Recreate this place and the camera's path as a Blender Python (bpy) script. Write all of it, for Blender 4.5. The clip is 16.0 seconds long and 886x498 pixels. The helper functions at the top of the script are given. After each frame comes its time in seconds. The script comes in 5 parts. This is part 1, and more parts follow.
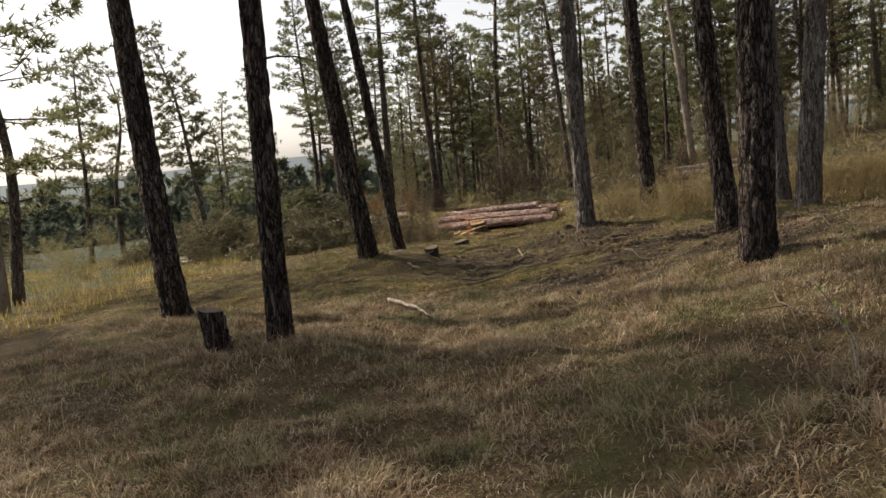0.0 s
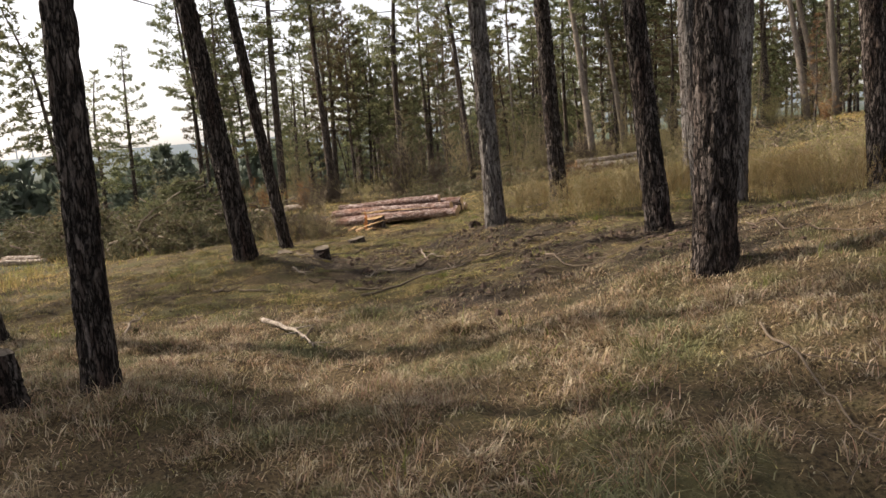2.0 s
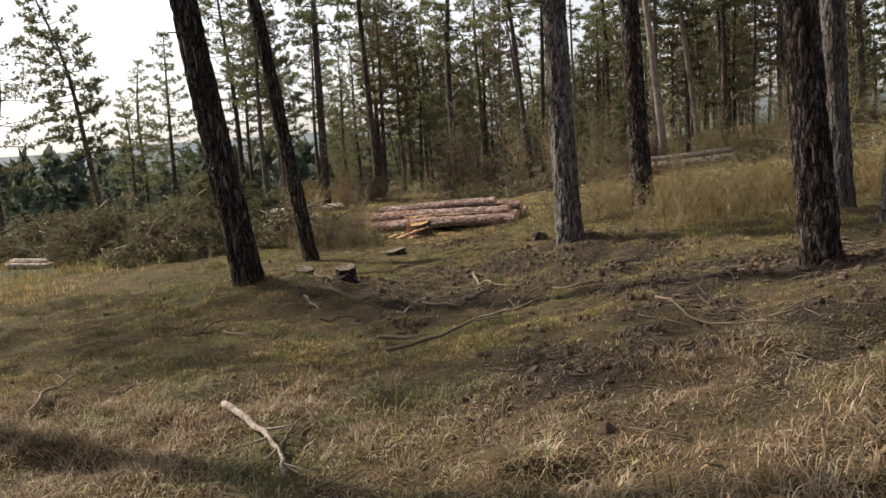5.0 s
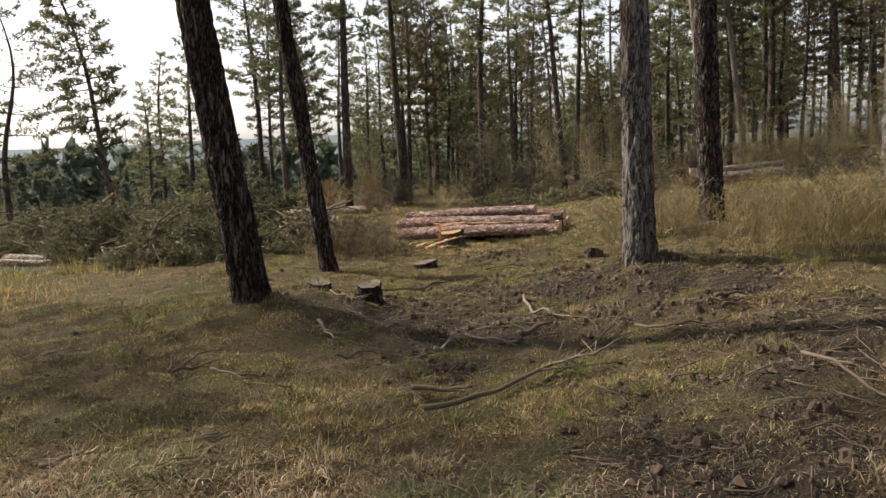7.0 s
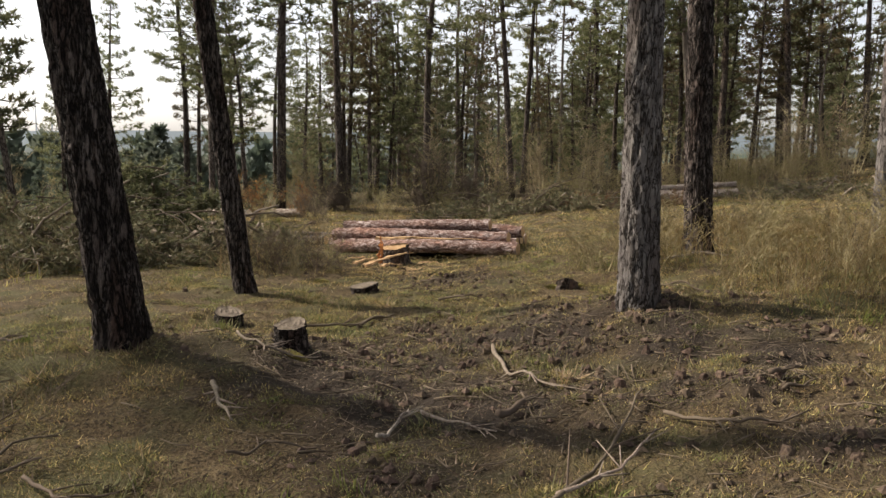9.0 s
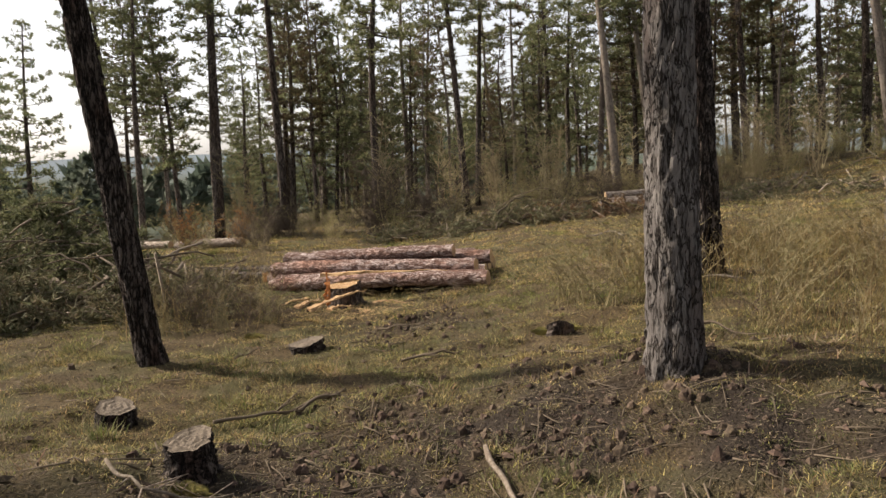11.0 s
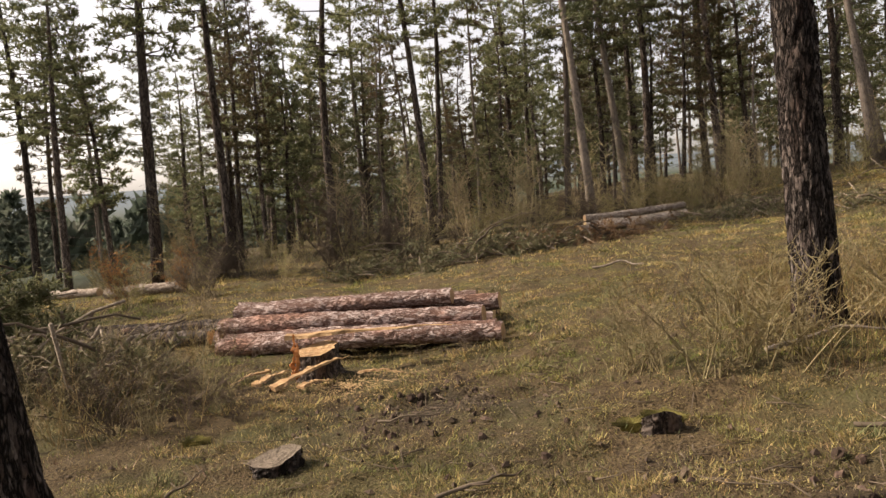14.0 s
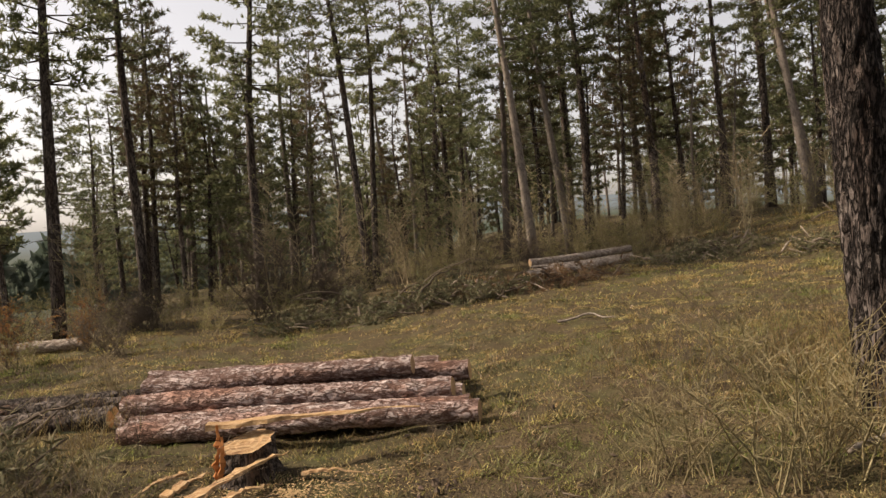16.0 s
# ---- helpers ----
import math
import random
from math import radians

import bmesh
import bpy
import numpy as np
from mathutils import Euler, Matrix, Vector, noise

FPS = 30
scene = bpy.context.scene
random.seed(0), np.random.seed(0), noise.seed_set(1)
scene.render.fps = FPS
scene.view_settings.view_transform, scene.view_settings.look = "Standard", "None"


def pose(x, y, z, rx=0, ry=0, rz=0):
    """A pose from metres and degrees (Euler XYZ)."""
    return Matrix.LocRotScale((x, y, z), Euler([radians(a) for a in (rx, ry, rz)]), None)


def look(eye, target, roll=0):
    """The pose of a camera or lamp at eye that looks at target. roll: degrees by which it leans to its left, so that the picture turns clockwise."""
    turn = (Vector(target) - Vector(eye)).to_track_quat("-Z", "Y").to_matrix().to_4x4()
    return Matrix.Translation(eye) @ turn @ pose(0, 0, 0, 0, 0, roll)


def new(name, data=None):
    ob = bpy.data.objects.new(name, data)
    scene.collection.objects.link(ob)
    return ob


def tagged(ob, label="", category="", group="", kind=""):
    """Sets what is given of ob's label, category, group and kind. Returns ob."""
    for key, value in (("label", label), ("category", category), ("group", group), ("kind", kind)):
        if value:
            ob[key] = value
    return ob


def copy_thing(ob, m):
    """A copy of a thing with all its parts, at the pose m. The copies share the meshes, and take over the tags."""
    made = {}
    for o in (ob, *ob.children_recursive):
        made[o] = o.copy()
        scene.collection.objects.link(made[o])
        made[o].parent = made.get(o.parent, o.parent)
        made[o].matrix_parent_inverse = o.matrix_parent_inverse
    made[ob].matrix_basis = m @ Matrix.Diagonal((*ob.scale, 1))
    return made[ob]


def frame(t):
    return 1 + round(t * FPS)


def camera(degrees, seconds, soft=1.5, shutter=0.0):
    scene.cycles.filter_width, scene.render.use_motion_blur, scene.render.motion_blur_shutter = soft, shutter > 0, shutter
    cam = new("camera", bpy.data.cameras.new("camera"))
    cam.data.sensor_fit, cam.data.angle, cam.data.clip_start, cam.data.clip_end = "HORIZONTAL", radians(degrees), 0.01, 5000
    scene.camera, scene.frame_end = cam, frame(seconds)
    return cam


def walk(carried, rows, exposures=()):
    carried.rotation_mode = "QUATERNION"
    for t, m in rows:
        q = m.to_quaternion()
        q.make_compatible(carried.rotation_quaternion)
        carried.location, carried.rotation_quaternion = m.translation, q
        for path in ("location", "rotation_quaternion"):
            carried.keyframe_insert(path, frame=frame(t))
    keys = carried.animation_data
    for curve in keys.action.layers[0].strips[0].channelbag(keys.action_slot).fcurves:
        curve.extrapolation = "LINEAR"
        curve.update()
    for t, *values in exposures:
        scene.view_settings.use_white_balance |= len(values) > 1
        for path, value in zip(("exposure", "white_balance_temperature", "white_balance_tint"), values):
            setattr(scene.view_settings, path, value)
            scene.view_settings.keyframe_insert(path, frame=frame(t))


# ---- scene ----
cam = camera(62.0, 16.0)
PATH = [
    (0, (0.987, -1.027, 1.87), (0.724, 0.939, 1.615), -4.9),
    (0.5, (0.971, -0.572, 1.839), (0.822, 1.404, 1.566), -3.7),
    (1, (0.938, -0.19, 1.871), (0.959, 1.79, 1.591), -3.8),
    (1.5, (0.948, 0.313, 1.824), (0.957, 2.292, 1.534), -4.3),
    (2, (0.864, 0.754, 1.816), (0.874, 2.731, 1.514), -3.9),
    (2.5, (0.806, 1.189, 1.784), (0.827, 3.171, 1.516), -3.7),
    (3, (0.82, 1.633, 1.719), (0.858, 3.611, 1.427), -3.7),
    (3.5, (0.817, 2.156, 1.749), (0.841, 4.133, 1.448), -3.0),
    (4, (0.843, 2.665, 1.739), (0.877, 4.645, 1.459), -3.4),
    (4.5, (0.838, 3.134, 1.729), (0.854, 5.111, 1.424), -4.6),
    (5, (0.812, 3.697, 1.737), (0.681, 5.67, 1.433), -3.5),
    (5.2, (0.862, 3.895, 1.743), (0.699, 5.864, 1.433), -2.9),
    (7.3, (0.3, 5.715, 1.592), (0.123, 7.687, 1.307), -1.5),
    (7.5, (0.236, 5.906, 1.604), (0.073, 7.878, 1.315), -1.5),
    (8, (0.184, 6.405, 1.584), (0.062, 8.385, 1.331), -0.7),
    (8.5, (0.16, 6.911, 1.59), (0.055, 8.892, 1.332), -0.1),
    (9, (0.12, 7.428, 1.563), (0.111, 9.409, 1.289), 1.4),
    (9.5, (0.116, 7.85, 1.597), (0.237, 9.826, 1.314), -0.1),
    (10, (0.193, 8.417, 1.627), (0.322, 10.392, 1.339), -1.1),
    (10.2, (0.162, 8.607, 1.636), (0.301, 10.582, 1.353), -1.1),
    (12.3, (-0.184, 10.538, 1.558), (-0.115, 12.531, 1.399), -2.0),
    (12.5, (-0.266, 10.669, 1.595), (-0.176, 12.662, 1.445), -2.0),
    (13, (-0.338, 11.063, 1.617), (-0.105, 13.044, 1.472), -2.5),
    (13.5, (-0.337, 11.554, 1.58), (-0.087, 13.532, 1.419), -3.3),
    (14, (-0.38, 12.02, 1.565), (-0.123, 13.995, 1.391), -3.2),
    (14.5, (-0.434, 12.457, 1.583), (-0.079, 14.416, 1.393), -3.4),
    (15, (-0.391, 12.966, 1.552), (0.026, 14.915, 1.392), -3.5),
    (15.5, (-0.433, 13.375, 1.612), (-0.016, 15.325, 1.458), -3.0),
    (16, (-0.509, 13.669, 1.648), (-0.05, 15.614, 1.573), -3.1),
]
walk(cam, [(t, look(eye, target, roll)) for t, eye, target, roll in PATH], [(0.0, 0.5, 6900, 12), (1.0, 0.76, 6800, 14), (3.0, 0.92, 6700, 14), (4.5, 0.64, 6600, 12), (7.5, 0.68, 6600, 12), (8.9, 0.68, 6600, 12), (9.5, 0.9, 6700, 13), (10.0, 0.88, 6700, 13), (12.5, 0.5, 6700, 14), (13.5, 0.7, 7000, 16), (15.0, 0.67, 7300, 18), (16.0, 0.44, 7200, 16)])

# ---- light ----
SUN_AZ, SUN_EL = math.atan2(-0.93, 0.33), radians(37)
sun_way = Vector((math.sin(SUN_AZ) * math.cos(SUN_EL), math.cos(SUN_AZ) * math.cos(SUN_EL), math.sin(SUN_EL)))
world = bpy.data.worlds.new("world")
scene.world = world
world.use_nodes = True
sky = world.node_tree.nodes.new("ShaderNodeTexSky")
sky.sky_type, sky.sun_disc = "NISHITA", False
sky.sun_elevation, sky.sun_rotation = SUN_EL, SUN_AZ % (2 * math.pi)
sky.air_density, sky.dust_density, sky.ozone_density = 1.0, 2.0, 1.0
haze = world.node_tree.nodes.new("ShaderNodeHueSaturation")
haze.inputs["Saturation"].default_value = 0.30
world.node_tree.links.new(sky.outputs[0], haze.inputs["Color"])
world.node_tree.links.new(haze.outputs[0], world.node_tree.nodes["Background"].inputs[0])
world.node_tree.nodes["Background"].inputs[1].default_value = 0.135
sun = new("sun", bpy.data.lights.new("sun", "SUN"))
sun.data.energy, sun.data.angle, sun.data.color = 5.0, radians(2.0), (1.0, 0.91, 0.77)
sun.matrix_world = look(sun_way * 60, (0, 0, 0))


# ---- terrain ----
def ease(v):
    v = np.clip(v, 0.0, 1.0)
    return v * v * (3 - 2 * v)


def vnoise(x, y, s=0):
    """Smooth uneven noise from -1 to 1 with a pitch of one metre."""
    x, y = np.asarray(x, float), np.asarray(y, float)
    i, j = np.floor(x), np.floor(y)
    u, v = ease(x - i), ease(y - j)

    def cell(a, b):
        q = np.sin(a * 127.1 + b * 311.7 + s * 74.7) * 43758.5453
        return 2 * (q - np.floor(q)) - 1

    return (cell(i, j) * (1 - u) + cell(i + 1, j) * u) * (1 - v) + (cell(i, j + 1) * (1 - u) + cell(i + 1, j + 1) * u) * v


def litter(x, y):
    """How bare and dark with needle litter the ground is, 0 to 1."""
    x, y = np.asarray(x, float), np.asarray(y, float)
    wob = 1.0 * vnoise(0.8 * x, 0.8 * y, 5)
    a = 1 - np.hypot((x - 1.1) / 2.9, (y - 13.3) / 3.0) + 0.3 * wob
    # b and c spread the litter wider; its dark tone also replaces crown shade.
    b = 1 - np.hypot((x - 2.8) / 2.6, (y - 8.9) / 2.2) + 0.3 * wob
    c = 1 - np.hypot((x - 3.4) / 3.0, (y - 10.6) / 2.4) + 0.3 * wob
    d = 1 - np.hypot((x - 0.35) / 1.3, (y - 17.9) / 1.8) + 0.3 * wob
    fine = ease(0.62 + 0.75 * vnoise(1.9 * x, 1.9 * y, 6) + 0.5 * vnoise(4.7 * x, 4.7 * y, 7))
    return np.clip(1.8 * np.maximum(np.maximum(a, b), np.maximum(0.85 * c, 0.6 * d)), 0, 1) * (0.25 + 0.75 * fine)


MOUNDS = ((1.91, 14.29, 0.17), (-2.39, 12.99, 0.23), (-1.2, 13.4, 0.09), (3.82, 18.05, 0.13), (3.25, 7.15, 0.10), (-1.65, 6.01, 0.14))


def height(x, y):
    """Height of the ground: a gentle slope down to the left, a worn dip under the path, a bank, a valley and far hills."""
    x, y = np.asarray(x, float), np.asarray(y, float)
    xs, ys = 25 * np.tanh(x / 25), 40 * np.tanh((y - 10) / 40)
    z = 0.065 + 0.066 * xs - 0.0351 * ys + 1.2 * ease((x - 11) / 10)
    z = z - 0.2352 * np.exp(-(x / 2.2) ** 2) + 0.028 * np.exp(-((y - 12) / 5) ** 2)
    z = z + 0.75 * ease((x - 2.5) / 5) * ease((12.5 - y) / 5.5)
    for mx, my, up in MOUNDS:
        z = z + up * np.exp(-((x - mx) ** 2 + (y - my) ** 2) / 0.9)
    z = z + 0.05 * ease((10.5 - y) / 2) * vnoise(2.1 * x + 3, 2.1 * y, 4) * ease((y + 6) / 2)
    near = np.exp(-((x * x + (y - 15) ** 2) / 3600.0))
    z = z + near * (0.035 * vnoise(0.9 * x, 0.9 * y, 1) + 0.036 * vnoise(2.3 * x, 2.3 * y, 2) + (0.03 + 0.014 * litter(x, y)) * vnoise(5 * x, 5 * y, 3))
    far = np.hypot(x, y - 15)
    turn = np.arctan2(x, y - 5)
    left = ease((0.45 - turn) / 0.5) * ease((turn + 2.6) / 0.5)
    z = z - 15 * left * ease((far - 34) / 150)
    ridge = 46 + 9 * np.sin(turn * 5 + 1.3) + 5 * np.sin(turn * 13) + 12 * ease((turn + 0.35) / 0.3)
    return z + ridge * ease((far - 800) / 1500) * (1 + 0.02 * np.sin(turn * 41))


def h1(x, y):
    return float(height(x, y))


# ---- materials ----
def material(name, cols, scale=8.0, rough=0.85, bump=0.3, fine=60.0, world_space=False, stretch=(1, 1, 1), island=0.0,
             thing=0.0, through_light=0.0, patch=None, patch_scale=0.8, attribute=None, metal=0.0, depth=0.01):
    """Noise-mottled surface: cols are mixed by a coarse and a fine noise; island and thing vary pieces and copies; patch is a further colour in large patches."""
    m = bpy.data.materials.new(name)
    m.use_nodes = True
    nt = m.node_tree
    n, link = nt.nodes, nt.links
    bsdf = n["Principled BSDF"]
    bsdf.inputs["Roughness"].default_value = rough
    bsdf.inputs["Metallic"].default_value = metal
    bsdf.inputs["Specular IOR Level"].default_value = 0.1
    if world_space:
        at = n.new("ShaderNodeNewGeometry").outputs["Position"]
    else:
        at = n.new("ShaderNodeTexCoord").outputs["Object"]
    mp = n.new("ShaderNodeMapping")
    mp.inputs["Scale"].default_value = stretch
    link.new(at, mp.inputs["Vector"])
    at = mp.outputs["Vector"]

    def noise_at(s, detail=5.0):
        t = n.new("ShaderNodeTexNoise")
        t.inputs["Scale"].default_value, t.inputs["Detail"].default_value, t.inputs["Roughness"].default_value = s, detail, 0.65
        link.new(at, t.inputs["Vector"])
        return t.outputs["Fac"]

    def mixed(fac, a, b, kind="MIX"):
        x = n.new("ShaderNodeMix")
        x.data_type, x.blend_type = "RGBA", kind
        for slot, v in ((0, fac), (6, a), (7, b)):
            if isinstance(v, bpy.types.NodeSocket):
                link.new(v, x.inputs[slot])
            else:
                x.inputs[slot].default_value = v if slot == 0 else (*v, 1)
        return x.outputs[2]

    def spread(sock, lo, hi):
        r = n.new("ShaderNodeMapRange")
        r.inputs["From Min"].default_value, r.inputs["From Max"].default_value = lo, hi
        link.new(sock, r.inputs["Value"])
        return r.outputs["Result"]

    coarse, grain = noise_at(scale), noise_at(fine, 3.0)
    col = mixed(spread(coarse, 0.35, 0.65), cols[0], cols[1])
    if len(cols) > 2:
        col = mixed(spread(grain, 0.45, 0.68), col, cols[2])
    if patch:
        col = mixed(spread(noise_at(patch_scale, 4.0), 0.48, 0.64), col, patch)
    if attribute:
        a = n.new("ShaderNodeAttribute")
        a.attribute_name = attribute[0]
        sep = n.new("ShaderNodeSeparateColor")
        link.new(a.outputs["Color"], sep.inputs[0])
        for k, c in enumerate(attribute[1:]):
            if c:
                col = mixed(sep.outputs[k], col, c)
    for amount, node, out in ((island, "ShaderNodeNewGeometry", "Random Per Island"), (thing, "ShaderNodeObjectInfo", "Random")):
        if amount:
            hue = n.new("ShaderNodeHueSaturation")
            src = n.new(node).outputs[out]
            r = n.new("ShaderNodeMapRange")
            r.inputs["To Min"].default_value, r.inputs["To Max"].default_value = 1 - amount, 1 + amount
            link.new(src, r.inputs["Value"])
            link.new(r.outputs["Result"], hue.inputs["Value"])
            r2 = n.new("ShaderNodeMapRange")
            r2.inputs["To Min"].default_value, r2.inputs["To Max"].default_value = 0.5 - 0.03 * amount, 0.5 + 0.05 * amount
            wob = n.new("ShaderNodeMath")
            wob.operation = "FRACT"
            mul = n.new("ShaderNodeMath")
            mul.operation = "MULTIPLY"
            mul.inputs[1].default_value = 7.31
            link.new(src, mul.inputs[0])
            link.new(mul.outputs[0], wob.inputs[0])
            link.new(wob.outputs[0], r2.inputs["Value"])
            link.new(r2.outputs["Result"], hue.inputs["Hue"])
            link.new(col, hue.inputs["Color"])
            col = hue.outputs["Color"]
    link.new(col, bsdf.inputs["Base Color"])
    if bump:
        b = n.new("ShaderNodeBump")
        b.inputs["Strength"].default_value, b.inputs["Distance"].default_value = bump, depth
        link.new(grain, b.inputs["Height"])
        link.new(b.outputs["Normal"], bsdf.inputs["Normal"])
    if through_light:
        t = n.new("ShaderNodeBsdfTranslucent")
        link.new(col, t.inputs["Color"])
        mix = n.new("ShaderNodeMixShader")
        mix.inputs[0].default_value = through_light
        link.new(bsdf.outputs[0], mix.inputs[1])
        link.new(t.outputs[0], mix.inputs[2])
        link.new(mix.outputs[0], n["Material Output"].inputs["Surface"])
    return m


# The second zone colour is distance haze painted onto the far hills.
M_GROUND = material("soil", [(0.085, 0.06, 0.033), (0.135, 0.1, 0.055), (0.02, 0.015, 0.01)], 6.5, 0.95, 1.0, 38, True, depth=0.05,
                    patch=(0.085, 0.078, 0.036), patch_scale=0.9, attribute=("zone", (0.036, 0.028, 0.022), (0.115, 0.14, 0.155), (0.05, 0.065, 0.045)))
M_THATCH = material("matted_thatch", [(0.205, 0.145, 0.066), (0.08, 0.058, 0.031), (0.45, 0.345, 0.175)], 2.2, 0.9, 0, 16, True, island=0.85,
                    through_light=0.15, patch=(0.115, 0.125, 0.036), patch_scale=1.1)
M_WAND = material("olive_wands", [(0.23, 0.185, 0.095), (0.15, 0.125, 0.065), (0.32, 0.27, 0.16)], 3, 0.85, 0.2, 30, thing=0.2)
M_STRAW = material("dry_grass", [(0.275, 0.2, 0.128), (0.2, 0.132, 0.082), (0.41, 0.345, 0.255)], 1.1, 0.8, 0, 9, True, island=0.6,
                   through_light=0.3, patch=(0.165, 0.16, 0.085), patch_scale=0.9)
M_SHORT = material("short_grass", [(0.34, 0.25, 0.105), (0.25, 0.185, 0.075), (0.46, 0.34, 0.17)], 1.3, 0.85, 0, 12, True, island=0.65,
                   through_light=0.3, patch=(0.165, 0.175, 0.055), patch_scale=0.6)
M_TUSSOCK = material("rusty_grass", [(0.265, 0.175, 0.11), (0.185, 0.11, 0.07), (0.41, 0.34, 0.25)], 1.6, 0.8, 0, 9, True, island=0.6, through_light=0.3)
M_GREEN = material("green_grass", [(0.15, 0.165, 0.045), (0.095, 0.12, 0.033), (0.21, 0.2, 0.06)], 2.0, 0.8, 0, 9, True, island=0.4, through_light=0.3)
M_DULL = material("dull_grass", [(0.135, 0.125, 0.06), (0.09, 0.098, 0.042), (0.23, 0.19, 0.112)], 1.7, 0.9, 0, 14, True, island=0.55, through_light=0.2)
M_WEED = material("yellow_weeds", [(0.42, 0.28, 0.095), (0.25, 0.17, 0.065), (0.54, 0.40, 0.20)], 1.5, 0.85, 0, 10, True, island=0.6,
                  through_light=0.3, patch=(0.20, 0.185, 0.065))
M_STALK = material("weed_stalks", [(0.24, 0.165, 0.075), (0.16, 0.115, 0.055), (0.36, 0.27, 0.14)], 2.0, 0.85, 0, 10, True, island=0.5)
def bark_material(name, plate, plate2, crack, scale, squash, depth=0.03, turn=0.0, rust=None, vary=0.15, edge=0.048, grime=(0.28, 0.58)):
    """Plated bark: warped cells drawn out along the stem, dark fissures between them, flaky plates of uneven tone."""
    m = bpy.data.materials.new(name)
    m.use_nodes = True
    n, link = m.node_tree.nodes, m.node_tree.links
    bsdf = n["Principled BSDF"]
    bsdf.inputs["Roughness"].default_value = 0.92
    bsdf.inputs["Specular IOR Level"].default_value = 0.12
    mp = n.new("ShaderNodeMapping")
    mp.vector_type = "TEXTURE"
    mp.inputs["Scale"].default_value = squash
    mp.inputs["Rotation"].default_value = (0, 0, turn)
    link.new(n.new("ShaderNodeTexCoord").outputs["Object"], mp.inputs["Vector"])

    def tex(kind, s, source, **sets):
        t = n.new(kind)
        t.inputs["Scale"].default_value = s
        for k, v in sets.items():
            t.inputs[k].default_value = v
        link.new(source, t.inputs["Vector"])
        return t

    warp = tex("ShaderNodeTexNoise", scale * 0.8, mp.outputs[0], Detail=5.0)
    add = n.new("ShaderNodeVectorMath")
    add.operation = "MULTIPLY_ADD"
    add.inputs[1].default_value = (0.6 / scale,) * 3
    link.new(warp.outputs["Color"], add.inputs[0])
    link.new(mp.outputs[0], add.inputs[2])
    rim = tex("ShaderNodeTexNoise", scale * 0.62, add.outputs[0], Detail=2.5, Roughness=0.55)
    rim2 = tex("ShaderNodeTexNoise", scale * 0.9, mp.outputs[0], Detail=3.0, Roughness=0.6)
    cell = tex("ShaderNodeTexVoronoi", scale, add.outputs[0])
    flake = tex("ShaderNodeTexNoise", scale * 3.5, add.outputs[0], Detail=6.0, Roughness=0.7)
    stain = tex("ShaderNodeTexNoise", scale * 0.16, mp.outputs[0], Detail=3.0)

    def spread(sock, lo, hi, a=0.0, b=1.0):
        r = n.new("ShaderNodeMapRange")
        for k, v in (("From Min", lo), ("From Max", hi), ("To Min", a), ("To Max", b)):
            r.inputs[k].default_value = v
        link.new(sock, r.inputs["Value"])
        return r.outputs["Result"]

    def mixed(fac, a, b):
        x = n.new("ShaderNodeMix")
        x.data_type = "RGBA"
        link.new(fac, x.inputs[0])
        for slot, v in ((6, a), (7, b)):
            if isinstance(v, bpy.types.NodeSocket):
                link.new(v, x.inputs[slot])
            else:
                x.inputs[slot].default_value = (*v, 1)
        return x.outputs[2]

    sep = n.new("ShaderNodeSeparateColor")
    link.new(cell.outputs["Color"], sep.inputs[0])
    col = mixed(sep.outputs[0], plate, plate2)
    if rust:
        col = mixed(spread(stain.outputs["Fac"], 0.52, 0.66), col, rust)
    folds = []
    for q in (rim, rim2):
        half = n.new("ShaderNodeMath")
        half.operation = "SUBTRACT"
        half.inputs[1].default_value = 0.5
        link.new(q.outputs["Fac"], half.inputs[0])
        fold = n.new("ShaderNodeMath")
        fold.operation = "ABSOLUTE"
        link.new(half.outputs[0], fold.inputs[0])
        folds.append(spread(fold.outputs[0], 0.0, edge))
    both = n.new("ShaderNodeMath")
    both.operation = "MULTIPLY"
    link.new(folds[0], both.inputs[0])
    link.new(folds[1], both.inputs[1])
    open_ = both.outputs[0]
    dirt = mixed(spread(flake.outputs["Fac"], *grime), crack, col)
    col = mixed(open_, crack, dirt)
    hue = n.new("ShaderNodeHueSaturation")
    link.new(spread(n.new("ShaderNodeObjectInfo").outputs["Random"], 0, 1, 1 - vary, 1 + vary), hue.inputs["Value"])
    link.new(col, hue.inputs["Color"])
    link.new(hue.outputs[0], bsdf.inputs["Base Color"])
    relief = n.new("ShaderNodeMath")
    relief.operation = "MULTIPLY_ADD"
    relief.inputs[1].default_value = 0.35
    link.new(flake.outputs["Fac"], relief.inputs[0])
    link.new(open_, relief.inputs[2])
    b = n.new("ShaderNodeBump")
    b.inputs["Strength"].default_value, b.inputs["Distance"].default_value = 1.0, depth
    link.new(relief.outputs[0], b.inputs["Height"])
    link.new(b.outputs["Normal"], bsdf.inputs["Normal"])
    return m


